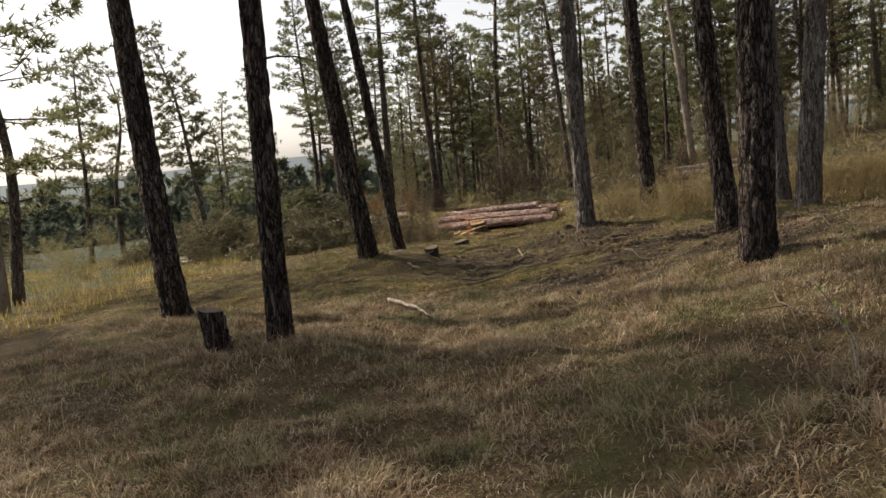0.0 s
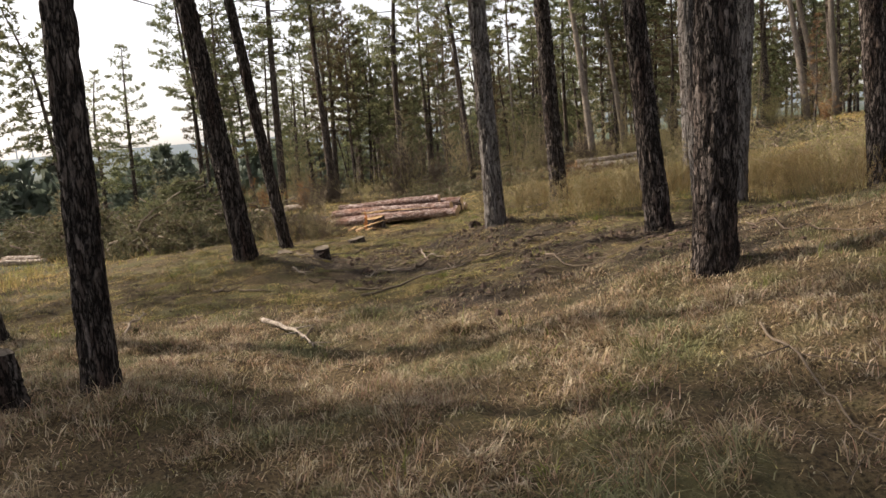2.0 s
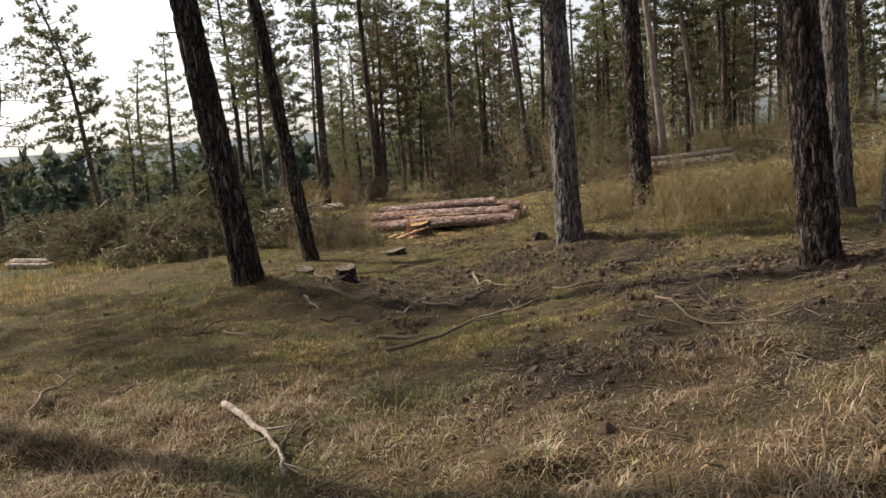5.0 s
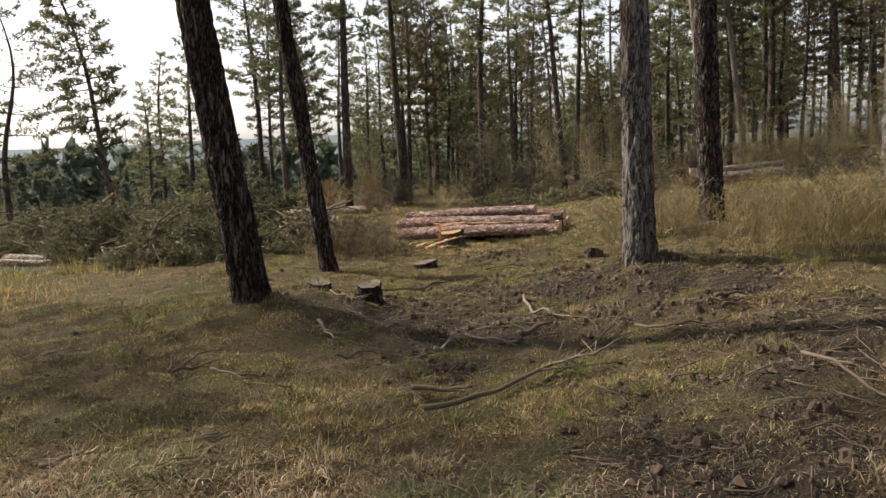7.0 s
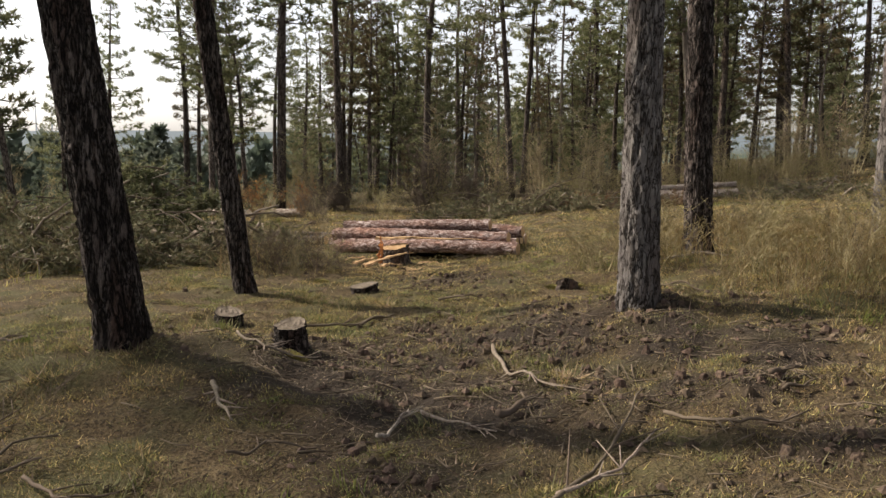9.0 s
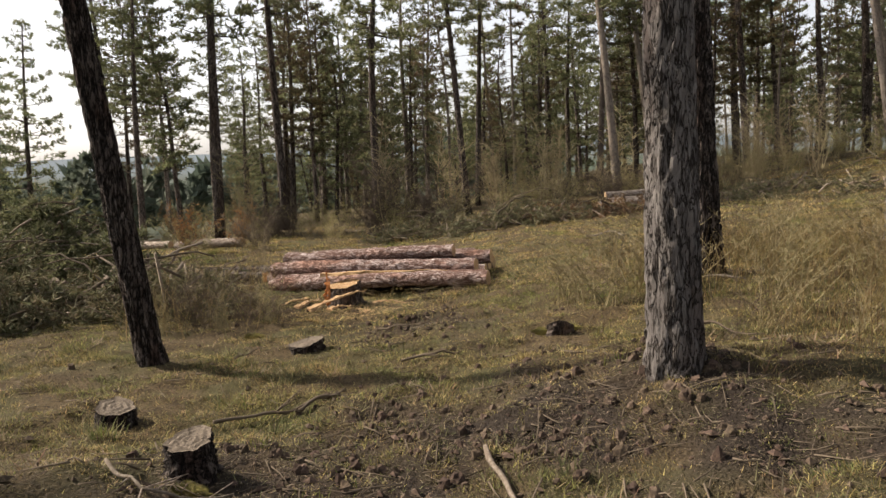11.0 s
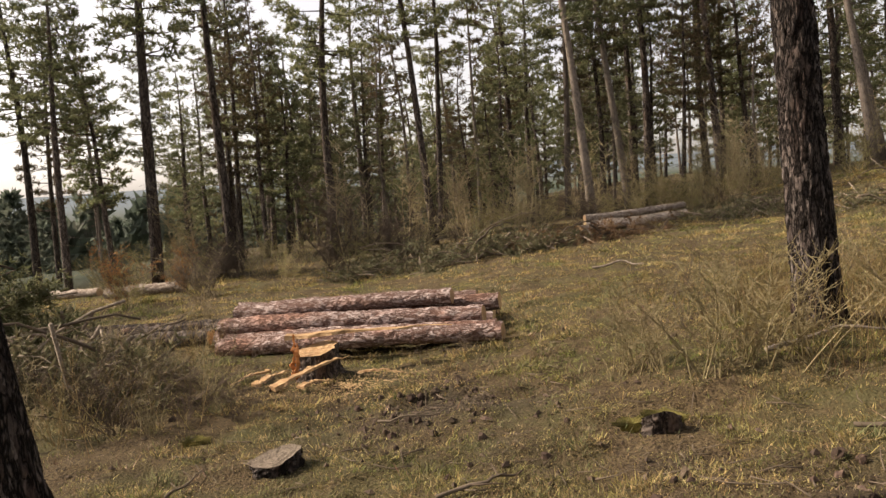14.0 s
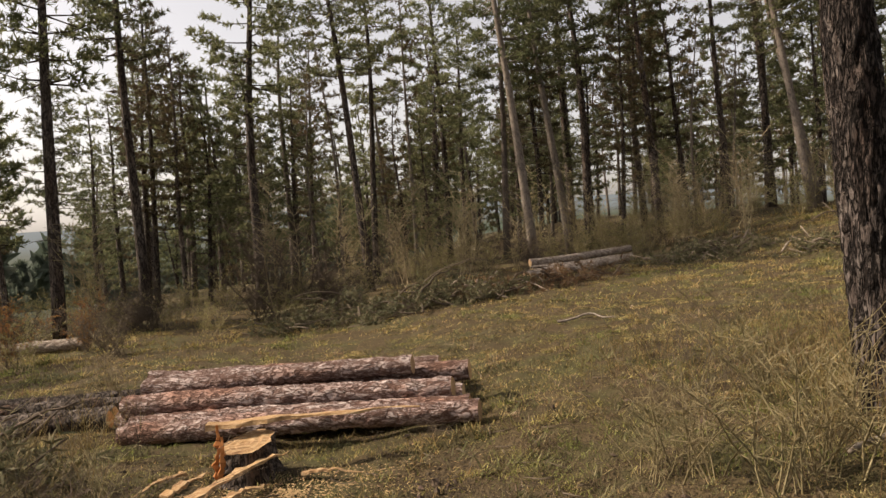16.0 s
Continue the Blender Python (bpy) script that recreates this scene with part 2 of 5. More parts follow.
M_BARK = bark_material("pine_bark", (0.072, 0.054, 0.046), (0.2, 0.168, 0.15), (0.009, 0.007, 0.006), 21.0, (1, 1, 4.6), 0.05, rust=(0.085, 0.055, 0.044), edge=0.06)
M_BARK_GREY = bark_material("grey_pine_bark", (0.125, 0.111, 0.103), (0.205, 0.186, 0.173), (0.036, 0.029, 0.025), 24.0, (1, 1, 5.5), 0.05, rust=(0.135, 0.11, 0.098), edge=0.03, grime=(0.18, 0.46))
M_BARK_FAR = bark_material("slim_bark", (0.115, 0.092, 0.078), (0.21, 0.172, 0.145), (0.022, 0.017, 0.014), 13.0, (1, 1, 3.2), 0.02, rust=(0.12, 0.075, 0.052), vary=0.3)
M_BARK_PALE = material("pale_bark", [(0.15, 0.122, 0.10), (0.21, 0.175, 0.145), (0.08, 0.065, 0.055)], 5, 0.95, 0.7, 22, stretch=(1, 1, 0.3), thing=0.25)
M_NEEDLE = material("pine_needles", [(0.112, 0.125, 0.06), (0.17, 0.175, 0.085), (0.23, 0.215, 0.125)], 0.9, 0.6, 0, 6, island=0.3, thing=0.3, through_light=0.5)
M_NEEDLE_BROWN = material("browning_needles", [(0.14, 0.10, 0.055), (0.095, 0.098, 0.05), (0.19, 0.125, 0.075)], 0.8, 0.7, 0, 6, island=0.3, thing=0.25, through_light=0.25)
M_NEEDLE_RED = material("dead_red_needles", [(0.21, 0.125, 0.07), (0.15, 0.095, 0.055)], 1.0, 0.75, 0, 6, island=0.3, through_light=0.25)
M_NEEDLE_CUT = material("cut_needles", [(0.092, 0.096, 0.053), (0.145, 0.138, 0.078), (0.22, 0.17, 0.105)], 1.2, 0.7, 0, 8, island=0.45, through_light=0.2)
M_TWIG = material("twigs", [(0.32, 0.26, 0.155), (0.23, 0.18, 0.105), (0.40, 0.335, 0.21)], 3, 0.9, 0.3, 30, thing=0.25)
M_TWIG_DARK = material("dark_twigs", [(0.085, 0.065, 0.048), (0.13, 0.10, 0.075)], 3, 0.9, 0.3, 30, thing=0.2)
M_BUD = material("buds", [(0.30, 0.26, 0.11), (0.22, 0.215, 0.09)], 1.5, 0.8, 0, 9, island=0.35, thing=0.2, through_light=0.35)
M_BUD_RED = material("rusty_leaves", [(0.28, 0.13, 0.055), (0.22, 0.14, 0.06)], 1.5, 0.8, 0, 9, island=0.35, through_light=0.3)
M_STICK = material("dead_wood", [(0.21, 0.165, 0.13), (0.14, 0.105, 0.08), (0.29, 0.24, 0.195)], 6, 0.9, 0.6, 45, thing=0.25)
M_STICK_PALE = material("bleached_wood", [(0.34, 0.295, 0.245), (0.2, 0.16, 0.13), (0.09, 0.07, 0.056)], 9, 0.85, 0.7, 40, thing=0.1)
M_LOG = bark_material("log_bark", (0.52, 0.44, 0.41), (0.34, 0.245, 0.215), (0.105, 0.058, 0.044), 17.0, (2.6, 1, 1), 0.015, turn=-0.434, rust=(0.38, 0.22, 0.165), vary=0.14, edge=0.06)
M_LOG_OLD = bark_material("weathered_log", (0.52, 0.45, 0.38), (0.38, 0.31, 0.25), (0.17, 0.13, 0.10), 12.0, (2.4, 1, 1), 0.012, turn=-0.3, vary=0.2)
M_CUT = material("cut_wood", [(0.55, 0.40, 0.24), (0.46, 0.30, 0.16), (0.36, 0.22, 0.12)], 10, 0.8, 0.4, 70, thing=0.15)
M_FRESH = material("fresh_split_wood", [(0.4, 0.25, 0.12), (0.2, 0.11, 0.055), (0.5, 0.36, 0.21)], 7, 0.75, 1.0, 45, stretch=(0.3, 1, 1))
M_RESIN = material("orange_sapwood", [(0.52, 0.22, 0.075), (0.42, 0.16, 0.055)], 9, 0.7, 0.5, 50)
M_STUMP_TOP = material("grey_cut_face", [(0.19, 0.155, 0.12), (0.13, 0.105, 0.08), (0.07, 0.055, 0.042)], 9, 0.9, 0.8, 60)
M_MOSS = material("moss", [(0.165, 0.145, 0.045), (0.115, 0.105, 0.034), (0.24, 0.195, 0.075)], 8, 0.95, 0, 60, True, island=0.4, through_light=0.2)
M_CONE = material("cones_and_crumbs", [(0.075, 0.052, 0.04), (0.05, 0.036, 0.028), (0.12, 0.085, 0.06)], 20, 0.9, 0, 60, True, island=0.35)
M_LITTER = material("needle_litter", [(0.11, 0.08, 0.055), (0.04, 0.03, 0.023), (0.24, 0.19, 0.135)], 3, 0.9, 0, 30, True, island=0.6)
M_CHIP = material("sawdust_chips", [(0.42, 0.29, 0.155), (0.33, 0.215, 0.11)], 9, 0.85, 0, 40, True, island=0.25)
# Greyer green than the near needles: distance haze is mixed into the colour.
M_FAR = material("hazed_needles", [(0.10, 0.125, 0.09), (0.13, 0.15, 0.11), (0.16, 0.165, 0.13)], 0.05, 0.8, 0, 0.5, island=0.2, through_light=0.3)
M_LEAF = material("fresh_leaf", [(0.20, 0.26, 0.05), (0.14, 0.20, 0.04)], 20, 0.6, 0, 80, through_light=0.35)
M_WHITE = material("white_paint", [(0.74, 0.75, 0.77), (0.70, 0.71, 0.73)], 0.1, 0.5, 0, 1)


# ---- mesh building ----
class Tris:
    """A growing set of triangles."""

    def __init__(self):
        self.v, self.f, self.n = [], [], 0

    def add(self, v, f):
        self.v.append(np.asarray(v, float))
        self.f.append(np.asarray(f, np.int64) + self.n)
        self.n += len(v)
        return self

    def arrays(self):
        if not self.v:
            return np.zeros((0, 3)), np.zeros((0, 3), np.int64)
        return np.concatenate(self.v), np.concatenate(self.f)


def mesh_of(name, tris, mat, smooth=True, attribute=None):
    v, f = tris.arrays() if isinstance(tris, Tris) else tris
    me = bpy.data.meshes.new(name)
    me.vertices.add(len(v))
    me.vertices.foreach_set("co", np.ascontiguousarray(v, np.float32).ravel())
    me.loops.add(3 * len(f))
    me.loops.foreach_set("vertex_index", np.ascontiguousarray(f, np.int32).ravel())
    me.polygons.add(len(f))
    me.polygons.foreach_set("loop_start", np.arange(0, 3 * len(f), 3, dtype=np.int32))
    me.polygons.foreach_set("use_smooth", np.full(len(f), smooth))
    me.update(calc_edges=True)
    if attribute:
        a = me.attributes.new(attribute[0], "FLOAT_COLOR", "POINT")
        c = np.ones((len(v), 4), np.float32)
        c[:, :3] = attribute[1]
        a.data.foreach_set("color", c.ravel())
    me.materials.append(mat)
    return me


def part(name, data, parent, label=""):
    ob = new(name, data)
    ob.parent = parent
    return tagged(ob, label)


def thing(name, label, category, group="", at=(0, 0, 0)):
    ob = new(name)
    ob.empty_display_size = 0.1
    ob.location = at
    return tagged(ob, label, category, group)


def tube(points, radii, sides=6, cap=True, rough=0.0, rng=None):
    """A round tapered limb along points."""
    p = np.asarray(points, float)
    r = np.broadcast_to(np.asarray(radii, float), (len(p),))
    d = np.gradient(p, axis=0)
    d /= np.linalg.norm(d, axis=1)[:, None] + 1e-9
    ref = np.array((0.0, 0, 1)) if abs(d[:, 2]).mean() < 0.8 else np.array((1.0, 0, 0))
    a = np.cross(d, ref)
    a /= np.linalg.norm(a, axis=1)[:, None] + 1e-9
    b = np.cross(d, a)
    w = np.linspace(0, 2 * np.pi, sides, endpoint=False)
    k = r[:, None] * (1 + (rough * rng.normal(size=(len(p), sides)) if rough else 0))
    v = (p[:, None] + k[..., None] * (np.cos(w)[None, :, None] * a[:, None] + np.sin(w)[None, :, None] * b[:, None])).reshape(-1, 3)
    i, j = np.meshgrid(np.arange(len(p) - 1), np.arange(sides), indexing="ij")
    q0, q1 = i * sides + j, i * sides + (j + 1) % sides
    f = np.concatenate([np.stack([q0, q1, q1 + sides], -1).reshape(-1, 3), np.stack([q0, q1 + sides, q0 + sides], -1).reshape(-1, 3)])
    if cap:
        n = len(v)
        v = np.concatenate([v, p[:1], p[-1:]])
        k = np.arange(sides)
        f = np.concatenate([f, np.stack([(k + 1) % sides, k, np.full(sides, n)], -1),
                            np.stack([n - 2 + 2 - sides + k, n - sides + (k + 1) % sides, np.full(sides, n + 1)], -1)])
    return v, f


def unit(v):
    return v / (np.linalg.norm(v, axis=-1, keepdims=True) + 1e-9)


def tufts(rng, at, way, blades, length, width, spread=0.9):
    """Brushes of needles: each is a spray of narrow triangles round a place, leaning along a way."""
    at, way = np.repeat(at, blades, 0), np.repeat(unit(way), blades, 0)
    d = unit(way * 0.75 + spread * unit(rng.normal(size=at.shape)))
    side = unit(np.cross(d, unit(rng.normal(size=at.shape))))
    n = len(at)
    long = length * rng.uniform(0.6, 1.25, (n, 1))
    wide = width * rng.uniform(0.7, 1.3, (n, 1))
    v = np.stack([at - side * wide * 0.55, at + d * long, at + side * wide * 0.55], 1).reshape(-1, 3)
    return v, np.arange(3 * n).reshape(-1, 3)


def blades(rng, at, az, long, droop, wide, rise=1.2, plain=False):
    """Bent grass blades of three triangles, or plain ones of a single triangle."""
    n = len(at)
    out = np.stack([np.cos(az), np.sin(az), np.zeros(n)], -1)
    side = np.stack([-np.sin(az), np.cos(az), np.zeros(n)], -1)
    turn = rng.uniform(-0.9, 0.9, n)
    side = unit(side + 0.6 * out * turn[:, None])
    up = np.array((0, 0, 1.0))
    long, droop, wide = (np.broadcast_to(q, (n,))[:, None] for q in (long, droop, wide))
    m = at + long * 0.5 * (unit(up * rise + out * droop))
    t = m + long * 0.5 * (unit(up * (1.1 - droop) + out * (0.35 + droop)))
    if plain:
        return np.stack([at - side * wide * 0.6, at + side * wide * 0.6, t], 1).reshape(-1, 3), np.arange(3 * n).reshape(-1, 3)
    v = np.stack([at - side * wide / 2, at + side * wide / 2, m - side * wide * 0.42, m + side * wide * 0.42, t], 1).reshape(-1, 3)
    k = np.arange(n)[:, None] * 5
    return v, np.concatenate([k + np.array([[0, 1, 3]]), k + np.array([[0, 3, 2]]), k + np.array([[2, 3, 4]])], 1).reshape(-1, 3)


# ---- ground ----
def axis(lo, hi, step, reach, grow=1.16):
    mid = list(np.arange(lo, hi + 1e-6, step))
    out, s, a = [], step, mid[-1]
    while a < reach:
        s *= grow
        a += s
        out.append(a)
    back, s, a = [], step, mid[0]
    while a > -reach:
        s *= grow
        a -= s
        back.append(a)
    return np.array(back[::-1] + mid + out)


gx, gy = axis(-6, 8, 0.095, 3600, 1.10), axis(3, 21, 0.105, 3600, 1.08)
X, Y = np.meshgrid(gx, gy)
Z = height(X, Y)
cols_n = len(gx)
ii, jj = np.meshgrid(np.arange(len(gy) - 1), np.arange(cols_n - 1), indexing="ij")
q = (ii * cols_n + jj).ravel()
gf = np.concatenate([np.stack([q, q + 1, q + cols_n + 1], -1), np.stack([q, q + cols_n + 1, q + cols_n], -1)])
# zone channels: litter, haze tint growing from 500 m out, woodland green
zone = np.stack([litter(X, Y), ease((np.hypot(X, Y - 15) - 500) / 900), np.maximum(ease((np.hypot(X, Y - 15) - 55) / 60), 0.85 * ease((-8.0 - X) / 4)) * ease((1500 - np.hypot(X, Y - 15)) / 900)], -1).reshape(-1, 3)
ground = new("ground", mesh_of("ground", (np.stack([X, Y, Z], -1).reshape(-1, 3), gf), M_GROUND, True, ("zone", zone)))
tagged(ground, "grassy forest clearing floor with dark needle litter", "ground", kind="structure")


# ---- pines ----
def crown_parts(rng, h, crown, spread, r, whorls, per, tuft_n, tl, bw, dead, dome=0.75, bend=0.15, sides=8, trunk_from=0.0):
    """Trunk, limbs and needles of a pine that stands at the origin."""
    trunk, limbs, needles = Tris(), Tris(), Tris()
    u = np.linspace(0, 1, 14)
    sway = rng.normal(size=(2, 3)) * bend
    px = sum(sway[0, k] * np.sin((k + 1) * 2.2 * u) for k in range(3)) * u
    py = sum(sway[1, k] * np.sin((k + 1) * 2.2 * u) for k in range(3)) * u
    path = np.stack([px, py, u * h], -1)
    rad = r * (1 - 0.88 * u ** 1.15) + 0.008
    keep = u * h >= trunk_from - 1e-6
    trunk.add(*tube(path[keep], rad[keep], sides))

    def on(s):
        return np.array([np.interp(s, u, path[:, k]) for k in range(3)])

    spots, ways = [], []
    for s in np.linspace(crown, 0.985, whorls):
        w = (s - crown) / (1 - crown)
        reach = spread * max(0.12, (1 - w) ** dome * (0.55 + 0.45 * min(1, w * 4)))
        a0 = rng.uniform(0, 6.28)
        for k in range(per):
            if rng.random() < 0.12:
                continue
            az = a0 + k * 6.283 / per + rng.normal() * 0.3
            long = reach * rng.uniform(0.65, 1.15)
            tilt = -0.18 + 0.62 * w ** 1.4 + rng.normal() * 0.1
            t = np.linspace(0, 1, 5)
            out = np.stack([np.cos(az) * t * long, np.sin(az) * t * long, long * (tilt * t + 0.22 * t * t - 0.06 * np.sin(6 * t))], -1)
            pts = on(min(0.99, s + rng.normal() * 0.008)) + out
            limbs.add(*tube(pts[::2], np.linspace(0.024 * (1 - w) + 0.012, 0.006, 3), 3, False))
            m = max(4, int(1.3 * tuft_n * long))
            q = rng.uniform(0.22, 1.0, m) ** 0.75
            along = np.stack([np.interp(q, t, pts[:, c]) for c in range(3)], -1)
            side = np.array((-np.sin(az), np.cos(az), 0.0))
            off = rng.normal(size=m) * (0.32 * long * (1.08 - q) + 0.06)
            along = along + off[:, None] * side + np.abs(off)[:, None] * np.array((np.cos(az), np.sin(az), 0.15)) * 0.4
            along[:, 2] += rng.normal(size=m) * 0.06 + 0.03
            spots.append(along)
            ways.append(np.array((np.cos(az), np.sin(az), 0.55)) + side * np.sign(off)[:, None] * 0.6)
    for k in range(dead):
        s = rng.uniform(0.35 * crown, crown)
        az, long = rng.uniform(0, 6.28), rng.uniform(0.3, 1.1) * min(1.0, spread * 0.6)
        t = np.linspace(0, 1, 4)
        out = np.stack([np.cos(az) * t * long, np.sin(az) * t * long, long * (0.25 * t - 0.35 * t * t)], -1)
        limbs.add(*tube(on(s) + out, np.linspace(0.016, 0.004, 4), 3, False))
    top = on(1.0)
    spots.append(top + rng.normal(size=(5, 3)) * 0.07)
    ways.append(np.tile((0, 0, 1.0), (5, 1)))
    spots, ways = np.concatenate(spots), np.concatenate(ways)
    return trunk, limbs, needles, spots, ways


def pine(rng, label, needle_mat, bark_mat, h=14, crown=0.45, spread=2.0, r=0.16, whorls=13, per=5, tuft_n=11, blade_n=7, tl=0.2, bw=0.043, dead=10, dome=0.75, bend=0.15):
    trunk, limbs, needles, spots, ways = crown_parts(rng, h, crown, spread, r, whorls, per, tuft_n, tl, bw, dead, dome, bend)
    needles.add(*tufts(rng, spots, ways, blade_n, tl, bw))
    ob = thing("pine_tree", label, "tree", "pine trees of the wood")
    part("trunk", mesh_of("trunk", trunk, bark_mat), ob)
    tagged(part("branchwork", mesh_of("branchwork", limbs, bark_mat), ob), kind="stuff")
    tagged(part("crown", mesh_of("crown", needles, needle_mat, False), ob), kind="stuff")
    return ob


rng = np.random.default_rng(11)
PINES = {
    "tall": pine(rng, "tall slim dark green pine with a high clumpy crown", M_NEEDLE, M_BARK_FAR, 15, 0.44, 2.5, 0.17, 14, 6, 17, dome=0.6, dead=16),
    "tall2": pine(rng, "tall slim pine with dead lower twigs and a thin crown", M_NEEDLE, M_BARK_FAR, 16, 0.5, 2.3, 0.16, 13, 5, 17, dome=0.55, dead=30),
    "bushy": pine(rng, "young dark green pine leafy almost to the ground", M_NEEDLE, M_BARK_FAR, 9.5, 0.2, 2.2, 0.13, 14, 5, 12, dome=0.75, dead=10),
    "bushy2": pine(rng, "broad dark green pine with low layered boughs", M_NEEDLE, M_BARK_FAR, 11, 0.26, 2.6, 0.15, 11, 5, 14, dome=0.5, dead=16),
    "brown": pine(rng, "slim pine with a browning thin crown", M_NEEDLE_BROWN, M_BARK_FAR, 13, 0.3, 1.9, 0.13, 15, 5, 14, dome=0.6, dead=26),
    "pale": pine(rng, "tall pale-barked pine with a high green crown", M_NEEDLE, M_BARK_PALE, 15, 0.48, 2.5, 0.18, 13, 5, 17, dome=0.6, dead=16),
    "lone": pine(rng, "sparse leaning pine with short clumpy boughs", M_NEEDLE, M_BARK_FAR, 9, 0.34, 1.35, 0.11, 14, 5, 17, dome=0.3, bend=0.3, dead=8),
    "wide": pine(rng, "old pine with wide flat spreading boughs", M_NEEDLE, M_BARK_FAR, 10, 0.26, 3.6, 0.15, 8, 5, 19, dome=0.35, dead=14),
    "bare": pine(rng, "thin half-dead pine with bare twigs", M_NEEDLE_BROWN, M_BARK_PALE, 11, 0.6, 1.0, 0.075, 8, 4, 12, dead=60),
    "back": pine(rng, "dark green pine deep in the wood", M_NEEDLE, M_BARK_FAR, 11, 0.12, 2.6, 0.13, 12, 5, 5, 7, 0.32, 0.1, 8, dome=0.7),
    "back2": pine(rng, "browning pine deep in the wood", M_NEEDLE_BROWN, M_BARK_FAR, 10, 0.12, 2.3, 0.12, 12, 5, 5, 7, 0.32, 0.1, 8, dome=0.7),
    "red": pine(rng, "small dead pine with rust-red needles", M_NEEDLE_RED, M_BARK_FAR, 8, 0.3, 1.1, 0.09, 11, 4, 10, dead=6),
}
used = set()


def plant(kind, x, y, lean=(0, 0), scale=1.0, turn=0.0, sink=0.05):
    base = PINES[kind]
    up = Vector((lean[0], lean[1], 1)).normalized()
    m = Matrix.Translation((x, y, h1(x, y) - sink)) @ Vector((0, 0, 1)).rotation_difference(up).to_matrix().to_4x4() @ Matrix.Rotation(turn, 4, "Z") @ Matrix.Scale(scale, 4)
    if kind not in used:
        used.add(kind)
        base.matrix_basis = m
        return base
    ob = copy_thing(base, m)
    ob.matrix_basis = m
    return ob


# trees along the far edge of the clearing and beside it: kind, x, y, lean x, lean y, scale
EDGE = [("tall", -6.73, 37.7, 0.02, 0, 1.15), ("tall2", -4.61, 40.1, -0.02, 0, 1.1), ("tall", -0.87, 42.4, 0.01, 0, 1.1), ("tall2", 2.9, 39.2, -0.10, 0.01, 0.95),
        ("bare", 5.9, 45.9, 0, 0, 1.2), ("bare", 2.86, 48.3, -0.04, 0, 1.1), ("tall2", 3.95, 45.2, 0.01, 0, 0.95), ("bare", 5.19, 48, -0.05, 0, 1.2),
        ("pale", 10.4, 46.8, 0.01, 0, 0.95), ("pale", 9.55, 40.7, -0.105, 0.03, 1.1), ("pale", 11.66, 42.1, -0.1, 0.04, 1.0), ("bare", 13.2, 47.9, -0.01, 0, 1.1)]
EDGE += [("tall", -9.3, 36.9, 0.01, 0, 0.75), ("lone", -8.5, 39.2, -0.08, -0.02, 1.0), ("brown", 17.2, 46.1, -0.04, 0.02, 1.0), ("pale", 19.5, 37.5, -0.11, 0.08, 0.95),
         ("tall2", 20.9, 37.7, -0.05, 0.04, 1.0), ("pale", 20, 35.8, -0.04, 0.03, 0.95), ("pale", 21, 38.9, -0.15, 0.1, 0.9), ("brown", 19, 45.1, -0.08, 0.04, 1.0),
         ("tall2", 20.6, 44.1, -0.05, 0.03, 1.0), ("bare", -5.2, 60, 0, 0, 1.3), ("lone", -2.7, 50.4, -0.02, 0, 1.15), ("brown", 8.65, 53.5, 0, 0, 1.0)]
EDGE += [("tall", 10.7, 55, 0, 0, 0.95), ("bare", 1.76, 48.4, -0.05, 0, 0.9), ("brown", -5.1, 46.1, 0.02, 0, 1.0), ("wide", -10.9, 14.2, 0.03, 0.03, 0.9),
         ("bare", -9.9, 12.5, 0.02, 0.02, 1.25), ("lone", -15.1, 33.4, -0.12, -0.05, 1.15), ("bushy", -18.8, 43.7, 0.02, 0, 0.75), ("tall", -11.1, 39.2, -0.02, 0, 0.85),
         ("bushy", -16.5, 43.7, 0.02, 0, 1.05), ("bushy2", -18.7, 29.1, 0.04, 0.02, 0.8), ("bushy", -20.6, 48.9, 0, 0, 1.0), ("wide", -20, 33.8, 0.04, 0.02, 0.9),
         ("brown", -12.4, 44.6, 0.01, 0, 0.85)]
rng = np.random.default_rng(5)
for kind, x, y, lx, ly, s in EDGE:
    plant(kind, x, y, (lx, ly), s, rng.uniform(0, 6.28))

# the closed wood behind
WOOD = ["tall", "bushy", "bushy2", "bushy", "brown", "bushy", "pale", "bushy2", "tall2", "brown", "bushy2", "bare"]
count = 0
while count < 84:
    y = rng.uniform(44, 88)
    x = rng.uniform(-16, 62)
    if x < -0.16 * (y - 10) - 1.5 and rng.random() < 0.75:
        continue
    if abs(x + 0.09 * (y - 12) - 0.5) < 0.8:
        continue
    kind = WOOD[int(rng.integers(len(WOOD)))]
    plant(kind, x, y, (rng.normal() * 0.03 - 0.02, rng.normal() * 0.03), rng.uniform(0.75, 1.05) * (0.68 if 0.06 < (x + 0.5) / (y - 13.7) < 0.24 else 1.0), rng.uniform(0, 6.28))
    count += 1
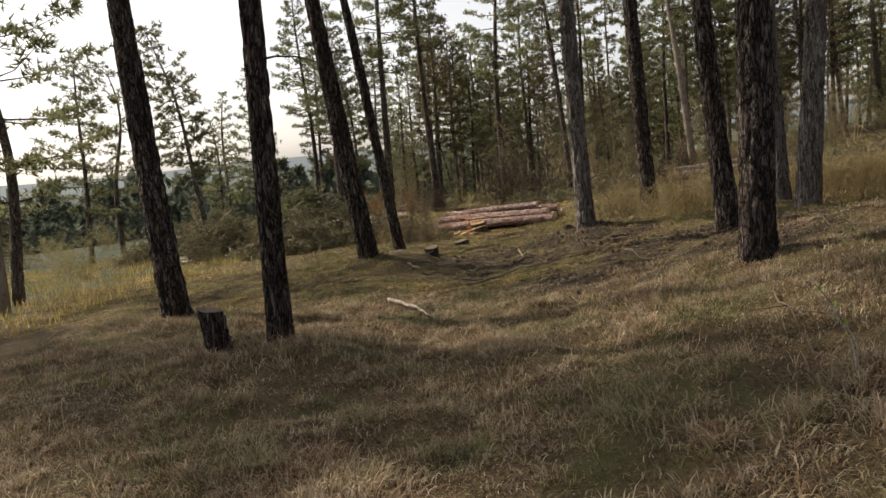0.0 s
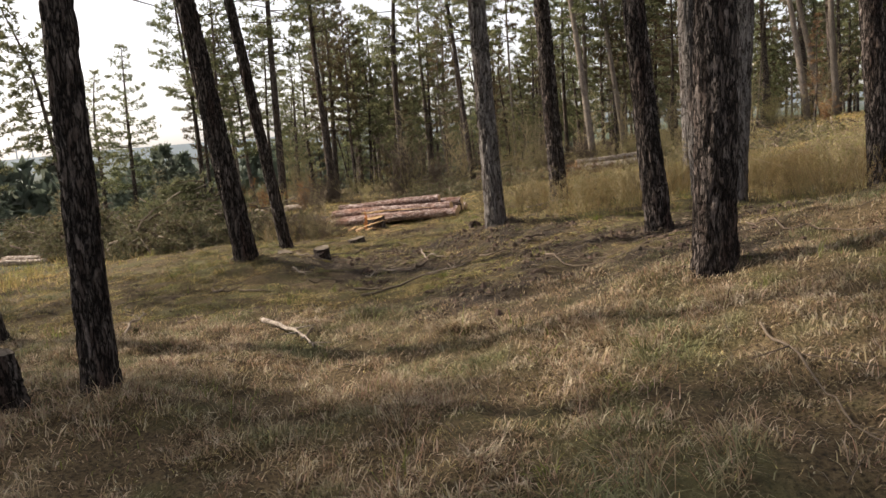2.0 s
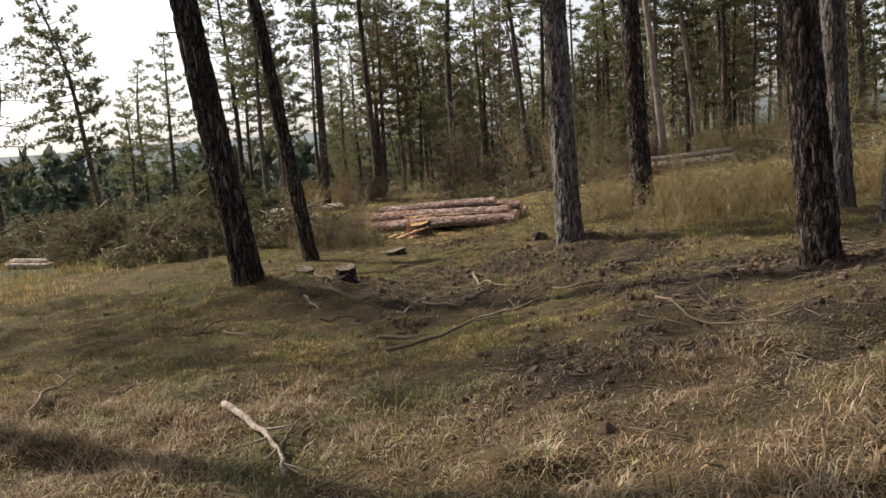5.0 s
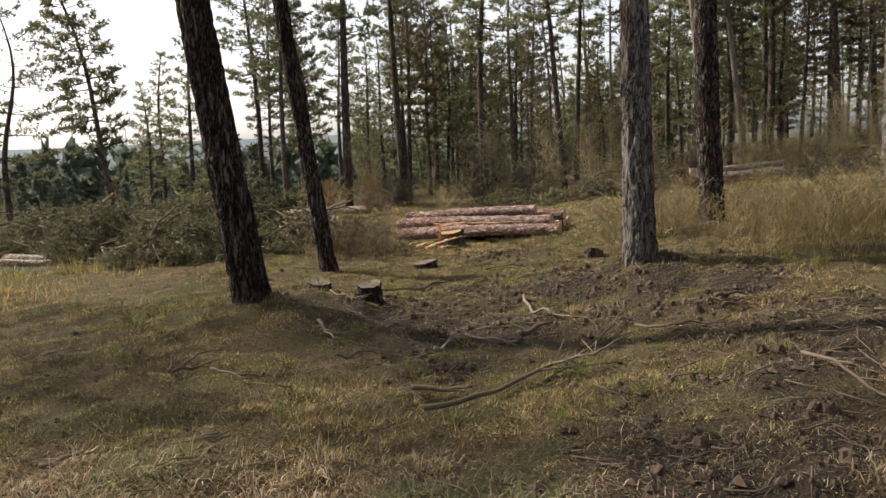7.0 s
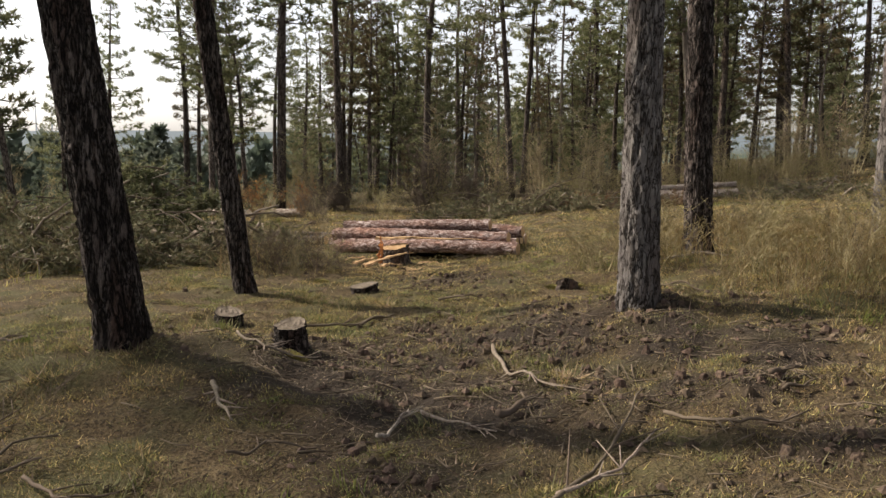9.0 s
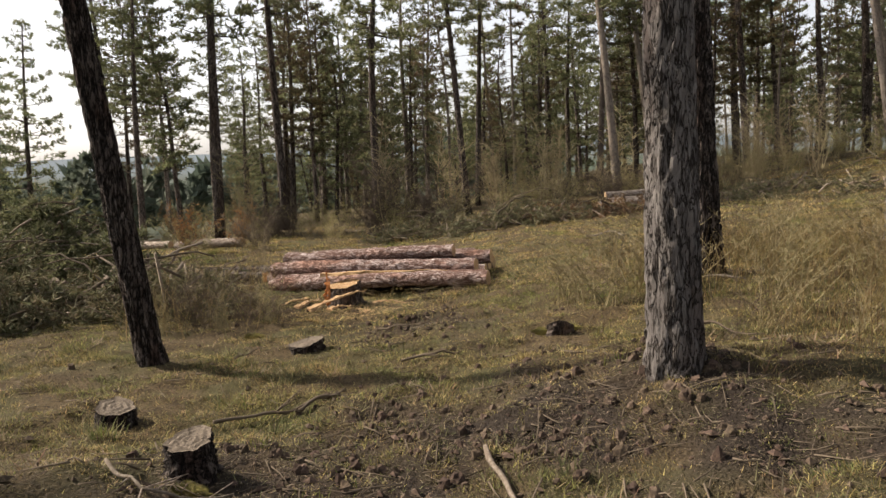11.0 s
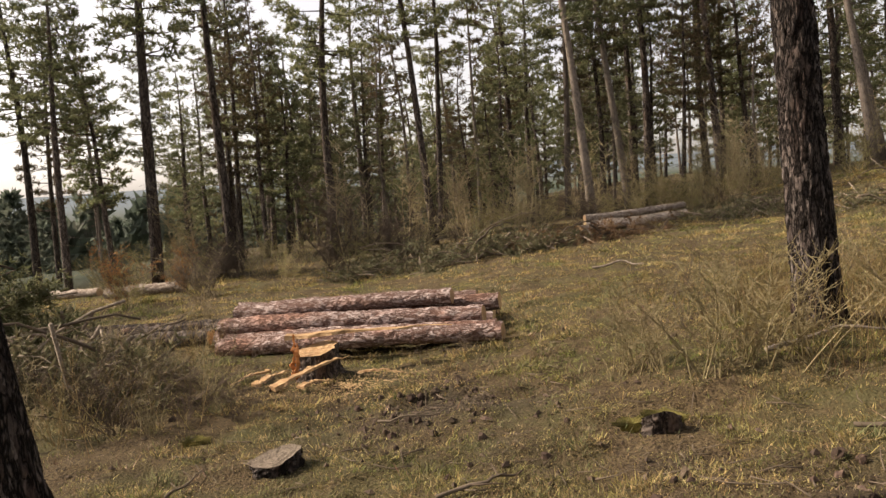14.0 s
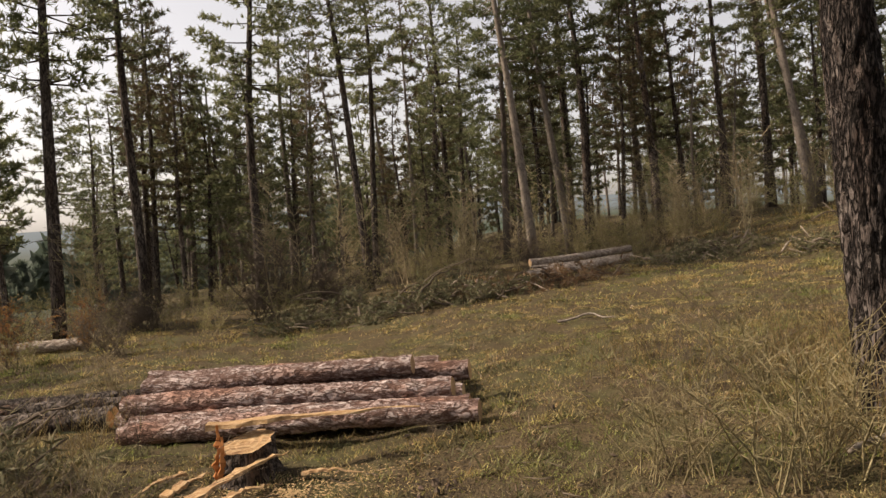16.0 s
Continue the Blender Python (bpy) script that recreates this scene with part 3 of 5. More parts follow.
for x, y, kind, s in ((24, 30, "brown", 1.0), (27, 33, "tall2", 0.9), (23, 41, "bushy2", 0.85), (25.5, 27, "bushy2", 0.8), (29, 27, "tall", 0.9), (31, 36, "bushy", 1.0),
                      (22, 24.5, "pale", 0.8), (26, 21, "bushy2", 0.9), (30, 19, "tall", 1.0), (20.5, 30.5, "bare", 0.9), (16.5, 40.5, "bare", 0.8), (14.5, 43, "brown", 0.8),
                      (18.5, 41, "bare", 0.7), (24, 46, "bushy", 1.1), (15, 47, "bushy2", 0.85), (7.2, 47, "bushy2", 0.8), (12.2, 50, "bushy", 1.0), (0.8, 50, "bushy2", 0.9),
                      (-3, 46, "bushy", 0.85), (-7.5, 47, "bushy2", 0.8), (17.8, 33.6, "red", 0.6), (22.5, 33, "red", 0.9), (28, 23, "brown", 0.9), (33, 28, "tall2", 1.0),
                      (26, 40, "bushy2", 1.1), (28.5, 44, "bushy", 1.1), (30.5, 39, "bushy2", 1.0), (20.5, 50.5, "bushy", 1.2), (28, 51, "bushy2", 1.2)):
    plant(kind, x, y, (rng.normal() * 0.03, rng.normal() * 0.03), s, rng.uniform(0, 6.28))
for k in range(52):
    y, x = rng.uniform(58, 84), rng.uniform(-12, 50)
    if abs(x + 0.09 * (y - 12) - 0.5) < 1.0 or x < -0.18 * (y - 10):
        continue
    plant("back2" if k % 3 == 0 else "back", x, y, (0, 0), rng.uniform(0.75, 1.15), rng.uniform(0, 6.28))
for k in range(14):
    x, y = rng.uniform(27, 48), rng.uniform(16, 50)
    plant("back", x, y, (0, 0), rng.uniform(0.75, 1.1), rng.uniform(0, 6.28))
for x, y, kind, lx in ((13.6, 44.5, "tall", -0.03), (16.4, 43.2, "tall2", -0.06), (18.0, 47.5, "tall", -0.04), (22.4, 43.5, "tall2", -0.05), (12.4, 47.2, "brown", -0.02), (24.6, 39.5, "tall", -0.06), (15.2, 50.0, "tall", -0.03), (23.4, 36.2, "tall2", -0.08), (8.2, 49.0, "tall", -0.02)):
    plant(kind, x, y, (lx, 0.02), rng.uniform(1.05, 1.25), rng.uniform(0, 6.28))
for x, y, kind, s in ((-4.0, 50, "bushy2", 1.0), (-6.3, 52, "tall2", 0.85), (-8.0, 55, "bushy2", 0.95), (-3.6, 58, "bushy2", 1.1), (-9.6, 49, "tall", 0.75), (1.8, 53, "brown", 1.0)):
    plant(kind, x, y, (rng.normal() * 0.03, 0), s, rng.uniform(0, 6.28))
# unseen pines added on the sunny side, to throw shade on the path
for x, y, kind, s in ((-9.5, 4.5, "tall", 1.0), (-12.5, 8.5, "tall2", 0.95), (-8.2, -1.0, "tall", 1.0), (-14.5, 2.5, "tall2", 1.05), (-17, 11.5, "tall", 0.95), (-10.6, 8.2, "tall", 0.95)):
    plant(kind, x, y, (rng.normal() * 0.02, 0), s, rng.uniform(0, 6.28))


# ---- the near pines with plated bark ----
def near_pine(x, y, lean, r, h, seed, label, crown=0.6, spread=1.9):
    bark = M_BARK_GREY if "grey" in label or "light" in label or "slim pine behind" in label else M_BARK
    rg = np.random.default_rng(seed)
    ob = thing("pine_tree", label, "tree", "near pines", (x, y, h1(x, y) - 0.06))
    seg = 52
    zs = np.concatenate([np.arange(0, 4.6, 0.036), np.linspace(4.6, h, 26)])
    th = np.linspace(0, 2 * np.pi, seg, endpoint=False)
    ph = rg.uniform(0, 6.28, 4)
    bow = 0.035 * np.sin(zs * 0.55 + ph[0]), 0.035 * np.sin(zs * 0.48 + ph[1])
    v = np.zeros((len(zs), seg, 3))
    for i, z in enumerate(zs):
        u = z / h
        rr = r * (1 - 0.8 * u ** 1.2) + 0.16 * r * math.exp(-z / 0.22) + 0.07 * r * math.exp(-z / 0.9)
        for j, a in enumerate(th):
            flare = 1 + 0.10 * math.exp(-z / 0.2) * math.sin(a * 5 + ph[2]) + 0.04 * math.sin(a * 2 + ph[3] + 0.6 * z)
            if z < 6:
                c = Vector((math.cos(a) * r * 15 + seed, math.sin(a) * r * 15, z * 2.0))
                c += 0.5 * noise.noise_vector(c * 1.6)
                gap = min(1.0, abs(noise.noise(c)) * 4.5) * min(1.0, abs(noise.noise(c * 1.6 + Vector((3, 9, 5)))) * 5.0 + 0.25)
                plate = 0.5 + 0.5 * noise.noise(c * 2.2 + Vector((7, 3, 1)))
                bump = r * (0.17 * gap + 0.07 * plate + 0.045 * noise.noise(c * 3.3)) - 0.06 * r
            else:
                bump = 0.05 * r
            k = rr * flare * 0.93 + bump
            v[i, j] = (math.cos(a) * k + bow[0][i] + lean[0] * z, math.sin(a) * k + bow[1][i] + lean[1] * z, z)
    i, j = np.meshgrid(np.arange(len(zs) - 1), np.arange(seg), indexing="ij")
    q0, q1 = (i * seg + j).ravel(), (i * seg + (j + 1) % seg).ravel()
    f = np.concatenate([np.stack([q0, q1, q1 + seg], -1), np.stack([q0, q1 + seg, q0 + seg], -1)])
    part("trunk", mesh_of("trunk", (v.reshape(-1, 3), f), bark, True), ob)
    _, limbs, needles, spots, ways = crown_parts(rg, h, crown, spread, 0.03, 11, 5, 9, 0.3, 0.05, 7, bend=0.0)
    needles.add(*tufts(rg, spots, ways, 5, 0.32, 0.08))
    for name, t, mat, sm in (("branchwork", limbs, M_BARK_FAR, True), ("crown", needles, M_NEEDLE, False)):
        a, b = t.arrays()
        a = a + np.stack([lean[0] * a[:, 2], lean[1] * a[:, 2], 0 * a[:, 2]], -1)
        tagged(part(name, mesh_of(name, (a, b), mat, sm), ob), kind="stuff")
    return ob


NEAR = [(-4.25, 8.88, (-0.055, -0.03), 0.18, 13, "stout dark pine trunk leaning over the dry grass"), (-1.65, 6.01, (0.0, 0.0), 0.115, 13, "slim dark upright pine trunk beside a stump"),
        (-2.39, 12.99, (-0.097, -0.036), 0.175, 13, "dark leaning pine trunk above a bleached branch"), (-2.44, 16.83, (-0.134, -0.038), 0.13, 12, "thin pine trunk leaning strongly over the clearing"),
        (1.91, 14.29, (-0.014, 0.004), 0.175, 14, "upright pine with pale grey plated bark"), (3.82, 18.05, (-0.056, 0.041), 0.195, 14, "pine with reddish fissured bark among dry weeds"),
        (3.87, 10.6, (-0.075, 0.026), 0.16, 13, "leaning pine with a pale scar at its foot"), (3.25, 7.15, (0.027, -0.013), 0.175, 14, "thick dark pine with rugged bark"),
        (5.85, 13.0, (0.04, 0.0), 0.19, 13, "sunlit pine with pale grey bark"), (5.95, 14.7, (-0.06, 0.02), 0.165, 14, "tall pine with light bark among yellow weeds"),
        (7.5, 20.0, (-0.01, 0.0), 0.15, 13, "straight slim pine behind the weeds"), (8.1, 12.6, (-0.07, 0.041), 0.18, 13, "pine on the sunny bank")]
for k, (x, y, lean, r, h, label) in enumerate(NEAR):
    near_pine(x, y, lean, r, h, 21 + k * 7, label, *((0.74, 1.0) if r == 0.125 else (0.6, 1.9)))


# ---- stumps ----
def stump(x, y, r, h, label, seed, side=M_BARK, top=M_STUMP_TOP, tilt=0.08, lean=0.0):
    rg = np.random.default_rng(seed)
    ob = thing("tree_stump", label, "stump", "", (x, y, h1(x, y) - 0.05))
    seg, zs = 36, np.linspace(0, 1, 14)
    th = np.linspace(0, 2 * np.pi, seg, endpoint=False)
    wob = 1 + 0.09 * np.sin(th * 2 + seed) + 0.07 * np.sin(th * 3 + 2 * seed) + 0.05 * np.sin(th * 7 + 2 * seed)
    v = []
    for u in zs:
        rr = r * wob * (1 + 0.28 * np.exp(-u * 6) * (1 + 0.4 * np.sin(th * 5 + seed))) + rg.normal(size=seg) * 0.008
        z = u * (h + 0.05) + u * tilt * np.cos(th + seed) * r * 2
        v.append(np.stack([np.cos(th) * rr - lean * z, np.sin(th) * rr, z], -1))
    v = np.concatenate(v)
    i, j = np.meshgrid(np.arange(len(zs) - 1), np.arange(seg), indexing="ij")
    q0, q1 = (i * seg + j).ravel(), (i * seg + (j + 1) % seg).ravel()
    f = np.concatenate([np.stack([q0, q1, q1 + seg], -1), np.stack([q0, q1 + seg, q0 + seg], -1)])
    part("bark", mesh_of("bark", (v, f), side, True), ob)
    edge = v[-seg:]
    mid = edge.mean(0)
    rings = np.concatenate([mid + (edge - mid) * s + np.array((0, 0, 0.004 * (-1) ** k)) for k, s in enumerate((0.985, 0.8, 0.62, 0.45, 0.28, 0.12))] + [mid[None]])
    f = []
    for k in range(5):
        a, b = k * seg + np.arange(seg), k * seg + (np.arange(seg) + 1) % seg
        f += [np.stack([a, b, b + seg], -1), np.stack([a, b + seg, a + seg], -1)]
    a = 5 * seg + np.arange(seg)
    f.append(np.stack([a, 5 * seg + (np.arange(seg) + 1) % seg, np.full(seg, 6 * seg)], -1))
    part("cut_face", mesh_of("cut_face", (rings, np.concatenate(f)), top, False), ob, "sawn wooden face")
    return ob


stump(-2.25, 5.80, 0.125, 0.42, "knee-high weathered pine stump in dry grass", 3, lean=0.12)
stump(-2.15, 14.98, 0.15, 0.15, "low dark old stump with a grey sawn top", 4)
stump(-1.20, 13.62, 0.14, 0.18, "squat dark stump with moss at its foot", 5)
stump(1.68, 16.75, 0.12, 0.07, "crumbling grey stump overgrown with yellow-green moss", 8, side=M_BARK_FAR, tilt=0.35)
stump(-1.00, 17.37, 0.18, 0.10, "low wide stump with a grey sawn top", 6)



# ---- logs ----
def log(name, a, b, r, label, seed, group, bark=M_LOG, end=M_CUT):
    rg = np.random.default_rng(seed)
    a, b = np.array(a, float), np.array(b, float)
    long = np.linalg.norm(b - a)
    n, seg = max(16, int(long / 0.045)), 24
    t = np.linspace(0, 1, n)
    d = (b - a) / long
    side = unit(np.cross(d, (0, 0, 1.0)))
    up = np.cross(side, d)
    th = np.linspace(0, 2 * np.pi, seg, endpoint=False)
    v = np.zeros((n, seg, 3))
    bow = 0.04 * np.sin(t * 3.14) * rg.normal(), 0.018 * np.sin(t * 5 + seed)
    for i in range(n):
        for j in range(seg):
            c = Vector((t[i] * long * 8.5, math.cos(th[j]) * 2.4 + seed, math.sin(th[j]) * 2.4))
            g = noise.noise(c) + 0.5 * noise.noise(c * 2.7)
            flake = 1.0 if g > 0.05 else 0.0
            rr = r * (1.05 - 0.20 * t[i] + 0.04 * math.sin(t[i] * 9 + seed)) + 0.02 * flake * (0.6 + 0.6 * noise.noise(c * 2)) + 0.007 * noise.noise(c * 5)
            v[i, j] = a + (b - a) * t[i] + side * (math.cos(th[j]) * rr + bow[0][i]) + up * (math.sin(th[j]) * rr + bow[1][i])
    i, j = np.meshgrid(np.arange(n - 1), np.arange(seg), indexing="ij")
    q0, q1 = (i * seg + j).ravel(), (i * seg + (j + 1) % seg).ravel()
    f = np.concatenate([np.stack([q0, q1, q1 + seg], -1), np.stack([q0, q1 + seg, q0 + seg], -1)])
    ob = tagged(new(name, mesh_of(name, (v.reshape(-1, 3), f), bark, True)), label, "log", group)
    for k, way in ((0, -1), (n - 1, 1)):
        e = v[k]
        m = e.mean(0) + d * way * 0.004
        ring = m + (e - e.mean(0)) * 0.6
        vv = np.concatenate([e, ring, m[None]])
        w, w1 = np.arange(seg), (np.arange(seg) + 1) % seg
        ff = np.concatenate([np.stack([w, w1, w1 + seg], -1), np.stack([w, w1 + seg, w + seg], -1), np.stack([w + seg, w1 + seg, np.full(seg, 2 * seg)], -1)])
        part("cut_end", mesh_of("cut_end", (vv, ff), end, False), ob, "pale sawn end")
    return ob


PILE = "stacked pine logs"
LOG_LABEL = "felled pine log with flaking pinkish bark, stacked"
d0, n0 = np.array((0.907, -0.42)), np.array((0.42, 0.907))
rng = np.random.default_rng(8)
right0 = np.array((1.42, 20.62))
low = [(0.0, 0.0, 4.0, 0.125), (0.27, -0.14, 3.9, 0.12), (0.53, -0.35, 4.0, 0.125), (0.80, -0.3, 3.9, 0.12), (1.06, -0.45, 3.9, 0.125), (1.33, -0.5, 3.9, 0.12), (1.60, -0.5, 4.0, 0.125), (1.88, -0.5, 4.3, 0.12), (2.4, -0.9, 4.0, 0.115)]
for k, (off, shift, long, r) in enumerate(low):
    e = right0 + n0 * (off + rng.normal() * 0.01) + d0 * shift
    s = e - (d0 + n0 * rng.normal() * 0.008) * long
    log("log", (*s, h1(*s) + r + 0.01), (*e, h1(*e) + r + 0.01), r * 0.95, LOG_LABEL, 30 + k, PILE)
high = [(0.40, -0.34, 3.85, 0.125, 0.0), (0.94, -0.25, 3.8, 0.125, 0.015), (1.47, -0.7, 3.7, 0.13, 0.04), (1.76, -1.7, 3.2, 0.11, -0.02)]
top = [(0.74, -0.85, 3.3, 0.115, 0.025), (1.22, -2.05, 1.9, 0.115, -0.03)]
high = [(*q, 0.215) for q in high] + [(*q, 0.39) for q in top]
for k, (off, shift, long, r, yaw, lift) in enumerate(high):
    e = right0 + n0 * off + d0 * shift
    s = e - (d0 + n0 * (yaw + rng.normal() * 0.012)) * long * rng.uniform(0.95, 1.04)
    log("log", (*s, h1(*s) + r + lift), (*e, h1(*e) + r + lift), r, LOG_LABEL, 50 + k, PILE)
for k, (s, e, r) in enumerate((((-4.6, 23.5), (-2.45, 23.0), 0.11), ((-4.9, 24.7), (-2.5, 24.1), 0.11), ((-5.3, 24.1), (-2.5, 23.55), 0.10), ((-5.0, 25.3), (-2.3, 24.9), 0.10))):
    log("log", (*s, h1(*s) + r), (*e, h1(*e) + r), r, "darker felled log lying beside the stack", 60 + k, "loose logs", M_BARK_FAR)
for k, (x, y, z, long, yaw, r) in enumerate(((9.5, 36.2, 0.14, 3.7, 0.06, 0.13), (9.7, 36.6, 0.14, 3.8, 0.1, 0.13), (9.55, 36.4, 0.38, 3.7, 0.06, 0.12), (8.5, 35.4, 0.12, 2.9, 0.3, 0.12), (9.2, 35.8, 0.13, 3.2, 0.16, 0.12), (8.3, 35.0, 0.1, 2.6, 0.36, 0.1))):
    s, e = (x - long / 2, y - yaw * long / 2), (x + long / 2, y + yaw * long / 2)
    log("log", (*s, h1(*s) + z), (*e, h1(*e) + z), r, "greyish felled log in a small stack at the wood's edge", 70 + k, "far log stack", M_LOG_OLD)
for k, (s, e, r) in enumerate((((-7.3, 34.2), (-4.9, 33.0), 0.16), ((-10.1, 36.5), (-7.9, 35.4), 0.14), ((-11.9, 22.3), (-10.6, 22.0), 0.13), ((-11.8, 21.9), (-10.3, 21.7), 0.07))):
    log("log", (*s, h1(*s) + r), (*e, h1(*e) + r), r, "single sawn log lying in the undergrowth", 80 + k, "loose logs", M_LOG_OLD)


# ---- freshly felled stump with its splinters ----
fx, fy = -0.80, 20.35
fz = h1(fx, fy)
fresh = stump(fx, fy, 0.25, 0.28, "freshly sawn stump with orange splintered wood", 12, side=M_BARK_FAR, top=M_FRESH)


def splinter(name, a, b, w, t, seed, mat=M_FRESH, parent=None, label=""):
    """A torn slab of wood that thins to its far end."""
    rg = np.random.default_rng(seed)
    a, b = np.array(a, float), np.array(b, float)
    d = unit(b - a)
    s = unit(np.cross(d, (0, 0, 1.0)))
    u = np.cross(s, d)
    n = 15
    v = []
    w, t = w * 0.75, t * 0.55
    for k in range(n):
        q = k / (n - 1)
        ww, tt = w * (1 - 0.85 * q ** 1.5) * rg.uniform(0.35, 1.35), t * (1 - 0.8 * q) * rg.uniform(0.3, 1.6)
        c = a + (b - a) * q + u * rg.normal() * 0.008 + s * rg.normal() * 0.004 + u * 0.03 * math.sin(q * 3.1)
        v += [c - s * ww / 2 - u * tt / 2, c + s * ww / 2 - u * tt / 2, c + s * ww / 2.6 + u * tt / 2, c - s * ww / 2.3 + u * tt / 2]
    f = []
    for k in range(n - 1):
        for j in range(4):
            p0, p1 = 4 * k + j, 4 * k + (j + 1) % 4
            f += [(p0, p1, p1 + 4), (p0, p1 + 4, p0 + 4)]
    f += [(0, 2, 1), (0, 3, 2), (4 * n - 4, 4 * n - 3, 4 * n - 2), (4 * n - 4, 4 * n - 2, 4 * n - 1)]
    return mesh_of(name, (np.array(v), np.array(f)), mat, False)


fresh_local = [((-0.24, -0.05, 0.05), (-0.24, -0.02, 0.52), 0.16, 0.07, M_RESIN), ((-0.20, -0.16, 0.03), (-0.20, -0.14, 0.44), 0.13, 0.06, M_RESIN), ((-0.13, -0.24, 0.02), (-0.13, -0.24, 0.34), 0.12, 0.05, M_FRESH)]
for k, (a, b, w, t, mat) in enumerate(fresh_local):
    part("splinter", splinter("splinter", a, b, w, t, 90 + k, mat), fresh, "torn orange splinter")
for k, (a, b, w, t, dz) in enumerate((((-1.15, 20.62, 0.36), (0.75, 20.28, 0.40), 0.24, 0.07, 0), ((-1.25, 19.75, 0.05), (-0.45, 20.15, 0.22), 0.22, 0.07, 0),
                                      ((-0.95, 19.6, 0.04), (-0.62, 19.9, 0.05), 0.2, 0.05, 0), ((-1.35, 20.35, 0.05), (-1.7, 19.95, 0.04), 0.12, 0.05, 0), ((-0.35, 20.0, 0.05), (0.15, 19.8, 0.03), 0.1, 0.04, 0), ((-1.45, 19.9, 0.05), (-1.1, 20.25, 0.09), 0.14, 0.05, 0))):
    a, b = (a[0], a[1], h1(a[0], a[1]) + a[2]), (b[0], b[1], h1(b[0], b[1]) + b[2])
    tagged(new("wood_slab", splinter("wood_slab", a, b, w, t, 95 + k)), "torn yellow slab of fresh pine wood", "wood slab", "split slabs")


# ---- branches on the ground ----
def ground_branch(name, pts, r, label, seed, mat=M_STICK, lift=0.03, twigs=3, group="fallen branches", rise=0.0):
    rg = np.random.default_rng(seed)
    p = np.array(pts, float)
    k = np.linspace(0, len(p) - 1, 5 * len(p))
    xy = np.stack([np.interp(k, np.arange(len(p)), p[:, c]) for c in range(2)], -1)
    wob = np.cumsum(rg.normal(size=xy.shape), 0) * 0.006
    xy = xy + wob - np.linspace(0, 1, len(xy))[:, None] * wob[-1]
    u = np.linspace(0, 1, len(xy))
    z = height(xy[:, 0], xy[:, 1]) + lift + r * 0.7 + 0.02 * np.abs(np.sin(u * 5 + seed)) + rise * u
    rad = r * (1 - 0.65 * u)
    t = Tris().add(*tube(np.column_stack([xy, z]), rad, 7, True, 0.13, rg))
    long = np.linalg.norm(xy[-1] - xy[0])
    ob = tagged(new(name, mesh_of(name, t, mat)), label, "branch", group)
    for q in range(twigs):
        i = int(rg.uniform(0.25, 0.9) * len(xy))
        d = xy[min(i + 1, len(xy) - 1)] - xy[i - 1]
        a = math.atan2(d[1], d[0]) + rg.choice((-1, 1)) * rg.uniform(0.4, 0.9)
        m = long * rg.uniform(0.14, 0.3)
        s = np.linspace(0, 1, 4)
        tw = np.stack([xy[i, 0] + np.cos(a) * m * s, xy[i, 1] + np.sin(a) * m * s, z[i] + m * 0.25 * s * rg.uniform(-0.2, 1.0)], -1)
        part("twig", mesh_of("twig", tube(tw, np.linspace(rad[i] * 0.6, 0.003, 4), 5), mat), ob)
    return ob


PALE = "bleached fallen branch lying in the grass"
DARK = "dark dead branch lying on the litter"
BRANCHES = [("p", 0.034, [(-1.06, 8.41), (-0.76, 8.08), (-0.52, 7.75), (-0.35, 7.32)]), ("d", 0.016, [(-0.5, 7.77), (-0.46, 8.15)]), ("g", 0.025, [(0.54, 13.75), (0.65, 12.93), (0.92, 12.44)]),
            ("d", 0.035, [(0.48, 11.98), (0.81, 12.35)]), ("d", 0.024, [(-0.19, 10.13), (0.29, 10.29), (0.64, 10.64), (0.99, 11.21), (1.44, 12.11)]), ("g", 0.016, [(0.67, 10.68), (1.02, 10.96), (1.36, 11.51)])]
BRANCHES += [("d", 0.014, [(-1.06, 11.26), (-0.9, 11.49), (-0.61, 11.53)]), ("g", 0.016, [(-1.62, 13.46), (-1.29, 13.08), (-0.87, 13.23)]), ("d", 0.02, [(-1.36, 14.78), (-0.88, 15.09), (-0.43, 15.53)]),
             ("p", 0.02, [(-0.27, 11.74), (-0.17, 11.91), (-0.11, 12.24)]), ("g", 0.016, [(-0.02, 12.12), (0.18, 11.87), (0.45, 11.67)]), ("g", 0.026, [(-1.46, 12.33), (-1.3, 12.0), (-1.16, 11.72)])]
BRANCHES += [("d", 0.025, [(2.19, 11.96), (2.51, 12.19)]), ("d", 0.018, [(1.47, 11.75), (1.75, 11.3), (2.15, 11.36)]), ("d", 0.018, [(-2.22, 10.71), (-2.16, 10.92), (-1.98, 11.1)]),
             ("d", 0.014, [(-2.22, 10.71), (-2.5, 11.38), (-2.5, 11.8)]), ("d", 0.014, [(-1.96, 10.88), (-1.66, 10.6), (-1.45, 10.82)]), ("d", 0.03, [(-0.31, 10.5), (0.12, 10.51)])]
BRANCHES += [("d", 0.016, [(-2.27, 10.88), (-2.26, 11.31), (-2.06, 11.42)]), ("d", 0.014, [(-3.74, 13.34), (-3.8, 13.93), (-3.47, 13.95)]), ("g", 0.02, [(-2.67, 8.73), (-2.74, 9.13), (-2.72, 9.5)]),
             ("d", 0.014, [(2.23, 10.15), (2.33, 9.41), (2.54, 9.01), (2.87, 8.82)]), ("d", 0.02, [(-2.2, 9.07), (-1.97, 9.27)]), ("g", 0.016, [(-5.79, 7.97), (-5.95, 8.75), (-5.3, 8.79)])]
